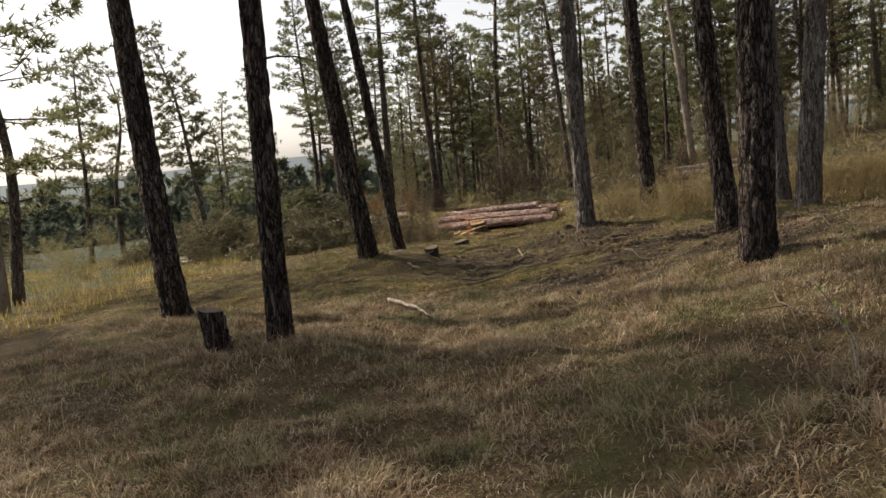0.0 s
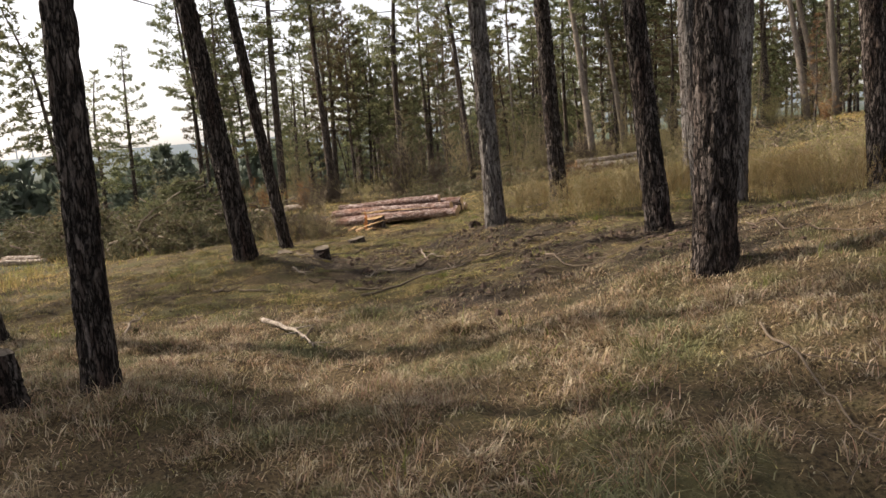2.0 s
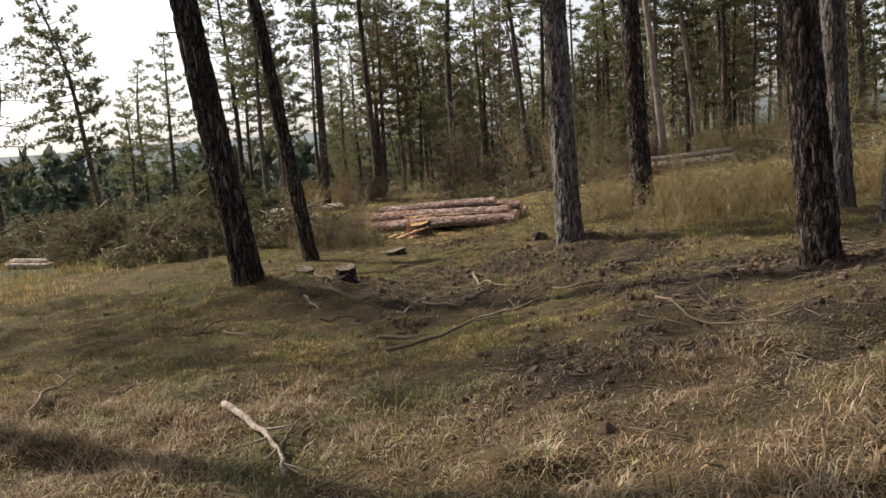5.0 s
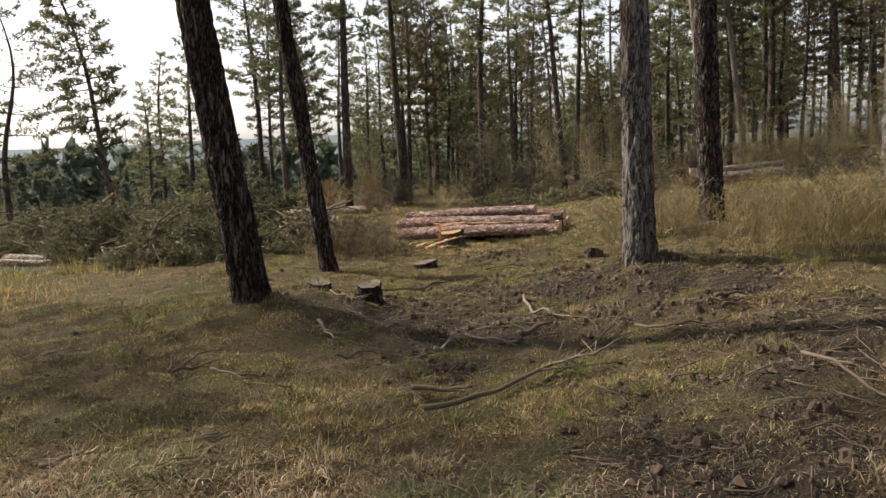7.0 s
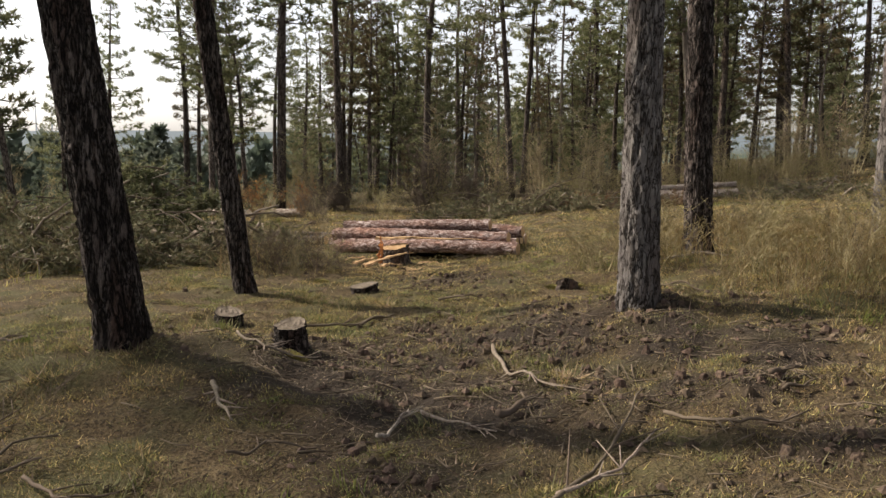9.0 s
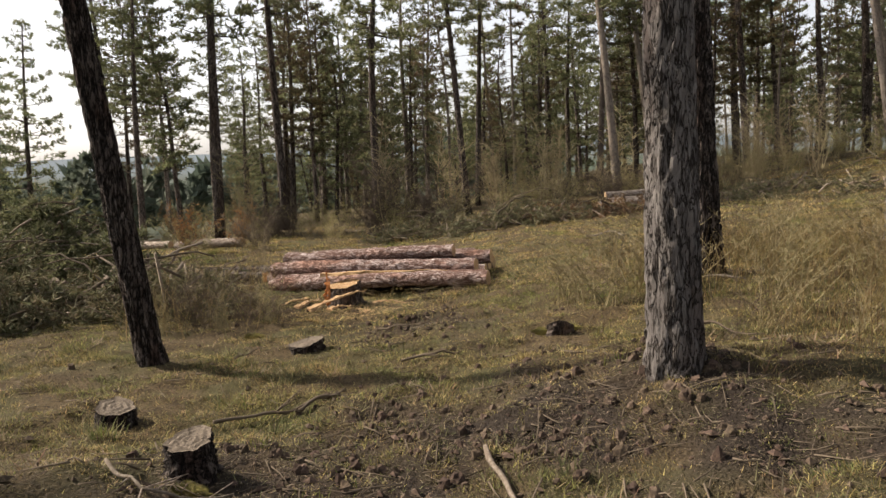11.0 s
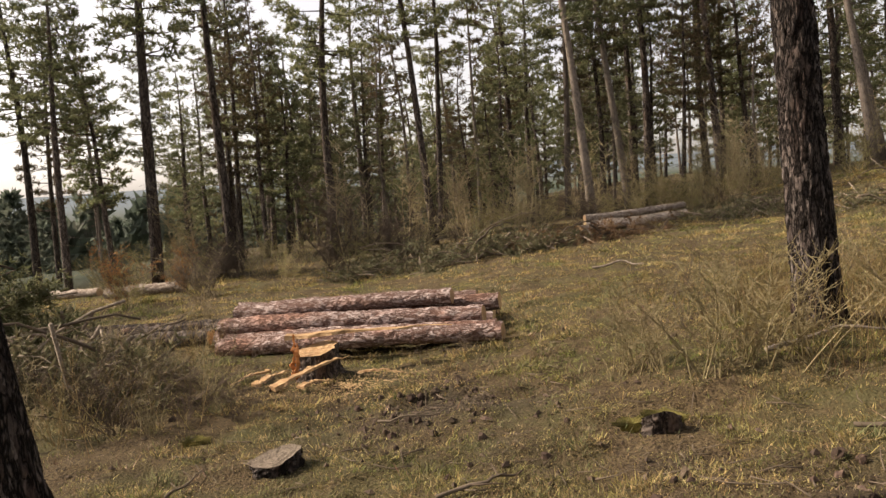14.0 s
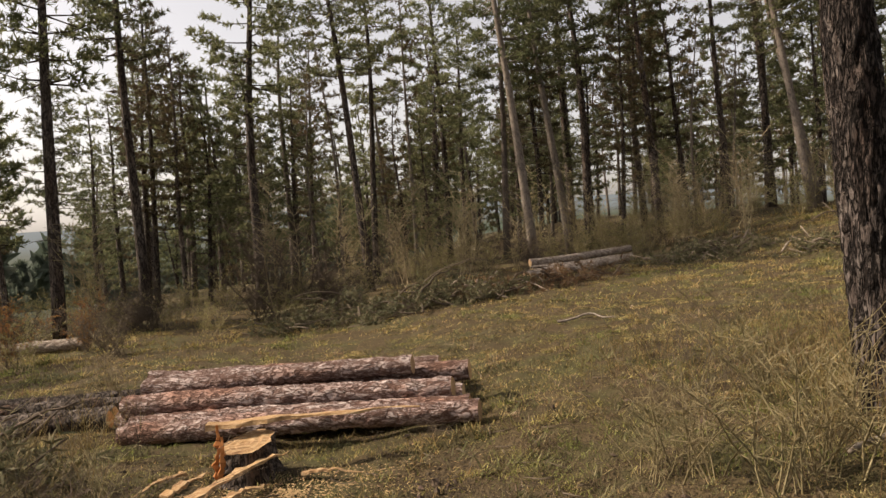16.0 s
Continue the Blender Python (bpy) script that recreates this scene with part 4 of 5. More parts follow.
BRANCHES += [("d", 0.014, [(-1.65, 16.83), (-1.52, 17.43)]), ("d", 0.02, [(0.03, 16.23), (0.35, 16.24), (0.64, 16.5)]), ("d", 0.024, [(-0.78, 15.11), (-0.57, 15.26), (-0.43, 15.43)]),
             ("p", 0.028, [(2.93, 17.53), (3.32, 17.56), (3.64, 17.59), (3.98, 17.46)]), ("d", 0.02, [(2.5, 15.9), (2.81, 15.6), (2.96, 15.15)]), ("p", 0.03, [(4.14, 25.26), (4.75, 25.14), (4.9, 24.7)])]
BRANCHES += [("p", 0.022, [(-2.64, 13.04), (-2.53, 13.14), (-2.40, 13.36)]), ("g", 0.02, [(-3.78, 13.7), (-3.45, 13.64)]), ("d", 0.012, [(2.9, 5.37), (2.82, 4.45), (2.67, 3.62)]), ("d", 0.014, [(4.35, 9.01), (4.46, 7.58), (4.69, 6.4)]),
             ("d", 0.018, [(4.46, 6.65), (4.15, 5.7)]), ("d", 0.014, [(-0.24, 18.13), (0.11, 18.0), (0.38, 18.0)]), ("d", 0.016, [(2.19, 11.76), (2.47, 11.92)])]
for k, (kind, r, pts) in enumerate(BRANCHES):
    mat, label = {"p": (M_STICK_PALE, PALE), "g": (M_STICK, "grey dead branch lying in the grass"), "d": (M_TWIG_DARK, DARK)}[kind]
    ground_branch("fallen_branch", pts, r * 0.8, label, 200 + k, mat, twigs=5)


rng = np.random.default_rng(19)
for k in range(15):
    x, y, a, m = -4.9 + rng.normal() * 0.9, 21.3 + rng.normal() * 0.55, rng.normal() * 0.6 + (0.25 if k % 3 else 1.2), rng.uniform(0.5, 1.1)
    pts = [(x - m * math.cos(a), y - m * math.sin(a)), (x + 0.06 * rng.normal(), y + 0.06 * rng.normal()), (x + m * math.cos(a), y + m * math.sin(a))]
    ground_branch("cut_limb", pts, rng.uniform(0.025, 0.055), "sawn limb lying crosswise in the tangle of cut wood", 260 + k, M_STICK_PALE if k % 4 == 0 else (M_STICK if k % 4 == 1 else M_TWIG_DARK), 0.02 + 0.05 * (k % 5), 3, "cut limbs", 0.5 if k % 5 == 2 else 0.08)


# ---- brush heaps of cut boughs ----
def brush_heap(x, y, rx, ry, h, sticks, tuft_n, seed, label, needle=M_NEEDLE_CUT, thick=0.024, turn=0.0, wood=M_STICK):
    rg = np.random.default_rng(seed)
    ob = thing("brush_heap", label, "brush heap", "heaps of cut boughs", (x, y, h1(x, y)))
    wood_t, needles = Tris(), Tris()
    ca, sa = math.cos(turn), math.sin(turn)
    spots, ways = [], []
    big = 0
    for k in range(sticks):
        a, q = rg.uniform(0, 6.28), rg.uniform(0, 1) ** 0.6
        px, py = rx * q * math.cos(a), ry * q * math.sin(a)
        px, py = px * ca - py * sa, px * sa + py * ca
        g = h1(x + px, y + py) - h1(x, y)
        z = g + rg.uniform(0.02, 1.0) * h * (1 - q ** 1.6)
        az, long = rg.uniform(0, 6.28), rg.uniform(0.5, 1.7)
        t = np.linspace(0, 1, 5)
        tilt = rg.normal() * 0.36
        pts = np.stack([px + np.cos(az) * long * (t - 0.5), py + np.sin(az) * long * (t - 0.5), z + 0.04 + long * tilt * (t - 0.5) + 0.12 * long * np.sin(t * 3.1) * rg.normal()], -1)
        ends = height(x + pts[:, 0], y + pts[:, 1]) - h1(x, y)
        pts[:, 2] = np.maximum(pts[:, 2], ends + 0.02)
        r0 = thick * rg.uniform(0.35, 1.3)
        if r0 > thick * 0.9 and big < 26:
            big += 1
            part("stick", mesh_of("stick", tube(pts, np.linspace(r0, r0 * 0.3, 5), 6), M_STICK if rg.random() < 0.45 else M_TWIG_DARK), ob)
        else:
            wood_t.add(*tube(pts, np.linspace(r0, r0 * 0.3, 5), 4))
        m = int(tuft_n * long)
        if m:
            s = rg.uniform(0.3, 1, m)
            p = np.stack([np.interp(s, t, pts[:, c]) for c in range(3)], -1) + rg.normal(size=(m, 3)) * 0.10
            p[:, 2] = np.maximum(p[:, 2], height(x + p[:, 0], y + p[:, 1]) - h1(x, y) + 0.03)
            spots.append(p)
            ways.append(np.tile((np.cos(az), np.sin(az), 0.4), (m, 1)) + rg.normal(size=(m, 3)) * 0.5)
    for k in range(3 if h > 0.7 else 2):
        a, q, az, long = rg.uniform(0, 6.28), rg.uniform(0, 0.75), rg.uniform(0, 6.28), rg.uniform(1.3, 2.4)
        px, py = rx * q * math.cos(a), ry * q * math.sin(a)
        px, py = px * ca - py * sa, px * sa + py * ca
        t = np.linspace(0, 1, 9)
        pts = np.stack([px + np.cos(az) * long * (t - 0.4), py + np.sin(az) * long * (t - 0.4), h * (1 - q) * 0.7 + long * (0.30 * t - 0.06 + 0.16 * np.sin(t * 3.1))], -1)
        ends = height(x + pts[:, 0], y + pts[:, 1]) - h1(x, y)
        pts[:, 2] = np.maximum(pts[:, 2] + ends * 0.8, ends + 0.03)
        pts[1:-1] += rg.normal(size=(7, 3)) * 0.025
        r0 = rg.uniform(0.02, 0.032)
        part("stick", mesh_of("stick", tube(pts, np.linspace(r0, r0 * 0.35, 9), 7), M_TWIG_DARK), ob)
    tagged(part("brushwood", mesh_of("brushwood", wood_t, wood), ob), kind="stuff")
    if spots:
        needles.add(*tufts(rg, np.concatenate(spots), np.concatenate(ways), 8, 0.17, 0.026))
        tagged(part("foliage", mesh_of("foliage", needles, needle, False), ob, "dull green needles"), kind="stuff")
    return ob


BOUGHS = "heap of cut pine boughs with fading green needles"
brush_heap(-6.6, 20.6, 2.3, 1.4, 1.0, 150, 20, 1, BOUGHS, turn=-0.55)
brush_heap(-9.6, 22.9, 2.3, 1.5, 1.25, 150, 20, 2, BOUGHS, turn=-0.5)
brush_heap(-12.8, 25.0, 2.4, 1.6, 1.2, 110, 16, 3, BOUGHS, turn=-0.5)
brush_heap(-7.4, 25.6, 2.6, 1.3, 1.9, 120, 24, 4, "dark green heap of fresh pine boughs", M_NEEDLE, turn=-0.2)
brush_heap(-11.5, 29.0, 3.0, 1.6, 1.2, 80, 12, 14, "dark green heap of fresh pine boughs", M_NEEDLE, turn=-0.2)
brush_heap(-4.7, 21.6, 1.5, 0.9, 0.55, 85, 0, 5, "tangle of bare cut branches behind a leaning trunk", thick=0.04, wood=M_STICK)
brush_heap(-3.6, 20.4, 1.2, 0.7, 0.5, 60, 14, 15, BOUGHS)
brush_heap(3.4, 31.2, 2.6, 0.9, 0.6, 80, 12, 6, "low grey heap of cut twigs along the wood's edge", turn=0.1, wood=M_TWIG_DARK)
brush_heap(0.9, 32.3, 1.8, 0.8, 0.5, 55, 9, 16, "low grey heap of cut twigs along the wood's edge", turn=0.1, wood=M_TWIG_DARK)
brush_heap(12.2, 33.6, 2.0, 1.0, 0.45, 70, 10, 7, BOUGHS, turn=-0.3)
brush_heap(5.4, 31.4, 1.7, 0.6, 0.2, 36, 8, 9, "low heap of rusty cut boughs", M_NEEDLE_RED, turn=0.1, wood=M_TWIG_DARK)
brush_heap(7.6, 32.4, 1.4, 0.5, 0.16, 26, 7, 19, "low heap of rusty cut boughs", M_NEEDLE_RED, turn=0.0, wood=M_TWIG_DARK)
brush_heap(14.6, 29.6, 2.2, 1.0, 0.5, 60, 8, 10, BOUGHS, turn=-0.3)


# ---- shrubs ----
def shrub(label, seed, h, stems, spread, kids, wood, bud, bud_n, r0=0.012, name="bare_shrub"):
    rg = np.random.default_rng(seed)
    wood_t, buds = Tris(), Tris()
    spots, ways = [], []
    for k in range(stems):
        az, lean = rg.uniform(0, 6.28), abs(rg.normal()) * spread
        long = h * rg.uniform(0.6, 1.1)
        t = np.linspace(0, 1, 6)
        bow = rg.normal(size=2) * 0.08 * long
        b0 = rg.normal(size=2) * 0.11 * h * spread
        p = np.stack([b0[0] + np.cos(az) * lean * long * t ** 1.3 + bow[0] * np.sin(t * 4), b0[1] + np.sin(az) * lean * long * t ** 1.3 + bow[1] * np.sin(t * 3), long * (t - 0.12 * lean * t * t)], -1)
        wood_t.add(*tube(p, np.linspace(r0 * rg.uniform(0.6, 1.2), 0.002, 6), 3, False))
        for c in range(kids):
            s = rg.uniform(0.2, 0.95)
            o = np.array([np.interp(s, t, p[:, q]) for q in range(3)])
            a2, m = rg.uniform(0, 6.28), long * rg.uniform(0.12, 0.34)
            d = np.array((np.cos(a2) * 0.7, np.sin(a2) * 0.7, rg.uniform(-0.05, 0.8)))
            u = np.linspace(0, 1, 3)[:, None]
            tw = o + d * m * u + rg.normal(size=(3, 3)) * 0.02 * u
            wood_t.add(*tube(tw, np.linspace(r0 * 0.5, 0.002, 3), 3, False))
            if bud_n:
                q = rg.uniform(0.2, 1, bud_n)[:, None]
                spots.append(o + d * m * q + rg.normal(size=(bud_n, 3)) * 0.025)
                ways.append(np.tile(d, (bud_n, 1)) + rg.normal(size=(bud_n, 3)) * 0.6)
    ob = thing(name, label, "shrub", "shrubs of the undergrowth")
    tagged(part("branchwork", mesh_of("branchwork", wood_t, wood), ob), kind="stuff")
    if spots:
        buds.add(*tufts(rg, np.concatenate(spots), np.concatenate(ways), 2, 0.05, 0.018))
        tagged(part("foliage", mesh_of("foliage", buds, bud, False), ob), kind="stuff")
    return ob


SHRUBS = {
    "big": shrub("large bare many-stemmed shrub with dark twigs", 1, 2.7, 24, 0.85, 32, M_TWIG_DARK, M_BUD, 0, 0.024),
    "olive": shrub("olive-yellow shrub of dense fine twigs", 2, 1.5, 16, 0.85, 14, M_TWIG, M_BUD, 3, 0.008),
    "olive2": shrub("olive-green shrub of fine upright twigs", 3, 1.8, 13, 0.8, 16, M_TWIG, M_BUD, 4, 0.009),
    "dry": shrub("dry straw-coloured shrub of thin stems", 4, 1.1, 16, 0.75, 8, M_TWIG, M_BUD, 0, 0.006),
    "rusty": shrub("low shrub with withered rust-brown leaves", 5, 1.3, 20, 0.4, 9, M_TWIG_DARK, M_BUD_RED, 5, 0.007),
    "thin": shrub("thin bare shrub with few slender stems", 6, 1.1, 10, 0.7, 7, M_TWIG_DARK, M_BUD, 0, 0.005),
    "scrub": shrub("tangled low scrub of dark thin twigs", 8, 0.95, 20, 0.8, 11, M_TWIG_DARK, M_BUD, 0, 0.006),
    "wands": shrub("twiggy bare shrub of thin arching olive stems", 9, 1.05, 13, 0.85, 14, M_WAND, M_BUD, 0, 0.0085),
    "sapling": shrub("bare leafless sapling with a spray of pale twigs", 7, 3.8, 5, 0.45, 30, M_TWIG, M_BUD, 1, 0.018, "bare_sapling"),
}
first = set()


def set_shrub(kind, x, y, s=1.0, turn=0.0):
    m = Matrix.Translation((x, y, h1(x, y) - 0.03)) @ Matrix.Rotation(turn, 4, "Z") @ Matrix.Scale(s, 4)
    if kind not in first:
        first.add(kind)
        SHRUBS[kind].matrix_basis = m
        return
    copy_thing(SHRUBS[kind], m).matrix_basis = m


rng = np.random.default_rng(77)
set_shrub("big", -0.55, 36.2, 1.12)
set_shrub("big", 1.2, 35.2, 0.65, 2)
set_shrub("big", -3.9, 35.6, 0.6, 4)
for k in range(64):
    x = rng.uniform(-9, 19)
    y = 35.0 + 0.12 * abs(x) + rng.exponential(3.0) + (1.5 if x > 6 else 0)
    if 6.3 < x < 12.3 and y < 38:
        y += 4
    set_shrub(("olive", "olive2", "scrub", "sapling", "olive", "big")[k % 6], x, y, rng.uniform(0.65, 1.15) * (0.6 if k % 6 == 5 else 1), rng.uniform(0, 6.28))
for k in range(26):
    x = rng.uniform(3, 21)
    set_shrub(("sapling", "olive", "sapling", "olive2")[k % 4], x, rng.uniform(38.2, 43) - (0.35 * (x - 12) if x > 12 else 0), rng.uniform(0.7, 1.15), rng.uniform(0, 6.28))
for k in range(34):
    x = rng.uniform(-26, -8)
    y = rng.uniform(17, 44) + (6 if x > -11 else 0)
    set_shrub(("olive2", "olive", "rusty", "olive2", "sapling")[k % 5], x, y, rng.uniform(0.6, 1.1), rng.uniform(0, 6.28))
for k in range(22):
    x, y = rng.uniform(11, 22), rng.uniform(12, 30)
    if y < 0.9 * x:
        set_shrub(("olive", "dry", "olive2", "dry", "rusty")[k % 5], x, y, rng.uniform(0.8, 1.2), rng.uniform(0, 6.28))
for x, y, kind, s in ((-2.0, 19.1, "scrub", 0.8), (-2.5, 18.7, "scrub", 0.9), (-1.75, 19.55, "scrub", 0.6), (-2.9, 19.3, "scrub", 0.85), (-1.5, 18.8, "scrub", 0.45), (-3.4, 19.6, "scrub", 0.8),
                      (2.36, 17.35, "wands", 1.0), (2.75, 17.6, "wands", 0.9), (3.15, 17.2, "wands", 1.0), (1.95, 18.3, "wands", 0.75), (2.3, 18.0, "wands", 0.85), (4.4, 17.4, "wands", 1.1), (3.6, 19.2, "wands", 1.0), (5.3, 17.2, "wands", 1.1), (4.8, 15.4, "wands", 1.0), (3.9, 15.9, "wands", 0.9), (3.2, 15.6, "wands", 0.8), (6.0, 16.2, "wands", 1.2), (5.2, 18.6, "wands", 1.0), (6.6, 18.0, "wands", 1.2), (7.4, 16.0, "wands", 1.2), (8.2, 17.6, "wands", 1.2), (-2.43, 19.9, "wands", 0.7), (-1.8, 19.25, "wands", 0.6), (-3.4, 20.9, "wands", 0.8), (-2.9, 18.6, "wands", 0.6), (0.9, 20.4, "scrub", 0.3), (0.4, 20.2, "scrub", 0.28),
                      (3.0, 19.3, "thin", 1.0), (4.6, 18.1, "thin", 0.9), (-2.2, 18.6, "dry", 0.6), 
                      (-2.0, 20.2, "dry", 0.6), (-3.3, 18.9, "dry", 0.65), (-1.9, 21.3, "thin", 0.7), (-3.6, 22.4, "dry", 0.8), (-3.0, 25.8, "dry", 0.9), (-6.0, 31.0, "rusty", 1.2), (-4.9, 32.6, "rusty", 1.1), (-5.5, 30.0, "olive", 0.8),
                      (-2.0, 32.5, "olive", 0.7), (-3.9, 30.8, "big", 0.45), (-8.6, 31.8, "olive", 0.9), (-2.4, 11.9, "thin", 0.55), (-2.9, 11.3, "thin", 0.6), (-3.5, 10.9, "thin", 0.5), (13.4, 36.6, "sapling", 0.9),
                      (15.2, 35.2, "sapling", 1.0), (16.4, 37.4, "sapling", 1.0), (12.6, 38.6, "sapling", 0.8), (17.5, 32.0, "rusty", 1.0), (18.6, 30.0, "rusty", 1.0), (4.6, 15.6, "dry", 0.6), (5.6, 17.6, "dry", 0.7), (3.6, 14.8, "dry", 0.5),
                      (7.6, 18.6, "dry", 0.9), (5.1, 16.3, "thin", 1.0), (6.1, 15.4, "dry", 0.7), (4.9, 19.4, "thin", 1.0), (6.3, 18.4, "dry", 0.7), (7.1, 17.4, "thin", 1.1), (5.8, 20.4, "dry", 0.7), (3.4, 20.4, "thin", 0.9), (2.8, 15.3, "thin", 0.7), (8.4, 14.4, "olive", 0.9), (9.6, 16.4, "olive", 0.8), (10.6, 13.6, "dry", 1.1), (9.2, 11.6, "dry", 0.9), (11.5, 18.5, "olive", 0.9), (7.9, 12.9, "dry", 0.8)):
    set_shrub(kind, x, y, s, rng.uniform(0, 6.28))

def leafy_stem(x, y, tall, seed):
    """A slender pale stem with a few first green leaves."""
    rg = np.random.default_rng(seed)
    ob = thing("young_sapling", "slender pale sapling stem with a few green leaves", "sapling", "", (x, y, h1(x, y) - 0.02))
    t = np.linspace(0, 1, 8)
    p = np.stack([-0.16 * t + 0.05 * np.sin(4 * t), 0.1 * t ** 2, tall * t], -1)
    part("stem", mesh_of("stem", tube(p, np.linspace(0.008, 0.003, 8), 6), M_STICK_PALE), ob)
    for k in range(9):
        s = rg.uniform(0.35, 1.0)
        o = np.array([np.interp(s, t, p[:, c]) for c in range(3)])
        d = unit(np.append(rg.normal(size=2), 0.5))
        w = unit(np.cross(d, (0, 0, 1.0)))
        m = rg.uniform(0.03, 0.055)
        v = np.array([o, o + d * m * 0.5 + w * m * 0.3, o + d * m + np.array((0, 0, -0.005)), o + d * m * 0.5 - w * m * 0.3, o + d * m * 0.5 + np.array((0, 0, 0.006))])
        part("leaf", mesh_of("leaf", (v, np.array([(0, 1, 4), (1, 2, 4), (2, 3, 4), (3, 0, 4)])), M_LEAF), ob, "small fresh green leaf")


leafy_stem(2.62, 3.05, 0.62, 1)
leafy_stem(2.75, 3.35, 0.4, 2)

# ---- far woods in the valley ----
rg = np.random.default_rng(41)
_, _, _, s0, w0 = crown_parts(rg, 10, 0.15, 2.6, 0.1, 9, 5, 1.3, 0.6, 0.3, 0, dome=0.8)
woods = Tris()
pick = np.random.default_rng(42)
for k in range(560):
    turn = rg.uniform(-1.15, 0.2)
    far = 58 + 530 * rg.random() ** 1.6
    x, y = far * math.sin(turn), 5 + far * math.cos(turn)
    if turn > -0.3 and far < 95:
        continue
    s = rg.uniform(0.6, 1.15) * (0.5 if far < 95 else 1.0)
    some = pick.random(len(s0)) < (0.8 if far < 140 else 0.4)
    woods.add(*tufts(rg, s0[some] * s * np.array((1.1, 1.1, 1)) + np.array((x, y, h1(x, y) - 0.5)), w0[some], 4, 1.15 * s, 0.7 * s, 0.8))
for k in range(1700):
    turn = rg.uniform(-1.15, 0.2)
    far = 85 + 420 * rg.random() ** 1.3
    x, y = far * math.sin(turn), 5 + far * math.cos(turn)
    a, q, tall = rg.uniform(0, 6.28, 13), np.sqrt(rg.random(13)), rg.uniform(4.5, 8.5)
    up = rg.uniform(0.15, 1.0, 13)
    dome = np.stack([x + 2.4 * q * np.cos(a) * (1.1 - up), y + 2.4 * q * np.sin(a) * (1.1 - up), h1(x, y) + up * tall], -1)
    woods.add(*tufts(rg, dome, np.tile((0, 0, 1.0), (13, 1)), 4, 1.7, 1.1, 0.9))
far_woods = tagged(new("far_woods", mesh_of("far_woods", woods, M_FAR, False)), "far dark green pine woods in the valley, haze in their colour", "woods", kind="stuff")


# ---- wind turbines on the far ridge ----
def wind_turbine(x, y, tall, turn):
    z = h1(x, y)
    ob = thing("wind_turbine", "white three-bladed wind turbine on the far ridge", "wind turbine", "wind turbines", (x, y, z - 1))
    part("tower", mesh_of("tower", tube([(0, 0, 0), (0, 0, tall * 0.5), (0, 0, tall)], (2.2, 1.8, 1.2), 12), M_WHITE), ob)
    part("nacelle", mesh_of("nacelle", tube([(0, 3, tall + 1.2), (0, 0, tall + 1.4), (0, -4, tall + 1.2)], (1.2, 1.8, 1.0), 8), M_WHITE), ob)
    for k in range(3):
        a = turn + k * 2.094
        d = np.array((math.cos(a), 0, math.sin(a)))
        hub = np.array((0, -4.6, tall + 1.3))
        part("blade", mesh_of("blade", tube([hub, hub + d * tall * 0.15, hub + d * tall * 0.55], (0.7, 1.5, 0.3), 6), M_WHITE), ob)


wind_turbine(-1245, 2250, 96, 0.4)
wind_turbine(-1205, 2265, 104, 1.3)

# ---- grass ----
FIELD = np.random.default_rng(3)


def in_view(x, y, wide=0.72):
    """Keep grass to the strip beside the walk that the eye can meet."""
    return (x > -2.4 - wide * (y - 1.0)) & (x < 2.6 + wide * (y - 1.0))


def tuft_noise(x, y):
    return 0.6 * vnoise(1.1 * x, 1.1 * y, 8) + 0.7 * vnoise(3.1 * x, 3.1 * y, 9)


def sward(name, label, n, box, long, wide, mat, lean=0.6, clump=0.6, size=0.16, mask=None, plain=False, shun=0.9):
    """One field of grass: blades in clumps that lean together, and strays between."""
    r = FIELD
    m = int(n * clump / 38)
    cx, cy = r.uniform(box[0], box[1], m), r.uniform(box[2], box[3], m)
    ca, cs = r.uniform(0, 6.28, m), r.uniform(0.6, 1.35, m)
    k = r.integers(0, m, int(n * clump))
    off = r.normal(size=(len(k), 2)) * size * 0.5
    x1, y1 = cx[k] + off[:, 0], cy[k] + off[:, 1]
    a1 = np.where(r.random(len(k)) < 0.55, np.arctan2(off[:, 1], off[:, 0]), ca[k]) + r.normal(size=len(k)) * 0.5
    l1 = cs[k] * r.uniform(0.55, 1.2, len(k))
    j = int(n * (1 - clump))
    x = np.concatenate([x1, r.uniform(box[0], box[1], j)])
    y = np.concatenate([y1, r.uniform(box[2], box[3], j)])
    az = np.concatenate([a1, r.uniform(0, 6.28, j)])
    s = np.concatenate([l1, r.uniform(0.4, 0.9, j)])
    hollow = 0.85 * ease(-2.4 * tuft_noise(1.6 * x + 11, 1.6 * y) - 0.15)
    ok = in_view(x, y) & (r.random(len(x)) > np.maximum(shun * litter(x, y), hollow))
    if mask is not None:
        ok &= mask(x, y) > r.random(len(x))
    x, y, az, s = x[ok], y[ok], az[ok], s[ok]
    s = s * np.clip(1 + 0.62 * tuft_noise(x, y), 0.3, 2) * (1 - 0.45 * litter(x, y))
    at = np.stack([x, y, height(x, y) - 0.008], -1)
    dr = np.clip(r.normal(lean, 0.3, len(x)), 0.05, 1.5)
    data = mesh_of(name, blades(r, at, az, long * s, dr, wide * r.uniform(0.6, 1.3, len(x)), 1.2, plain), mat, True)
    return tagged(new(name, data), label, "grass", kind="stuff")


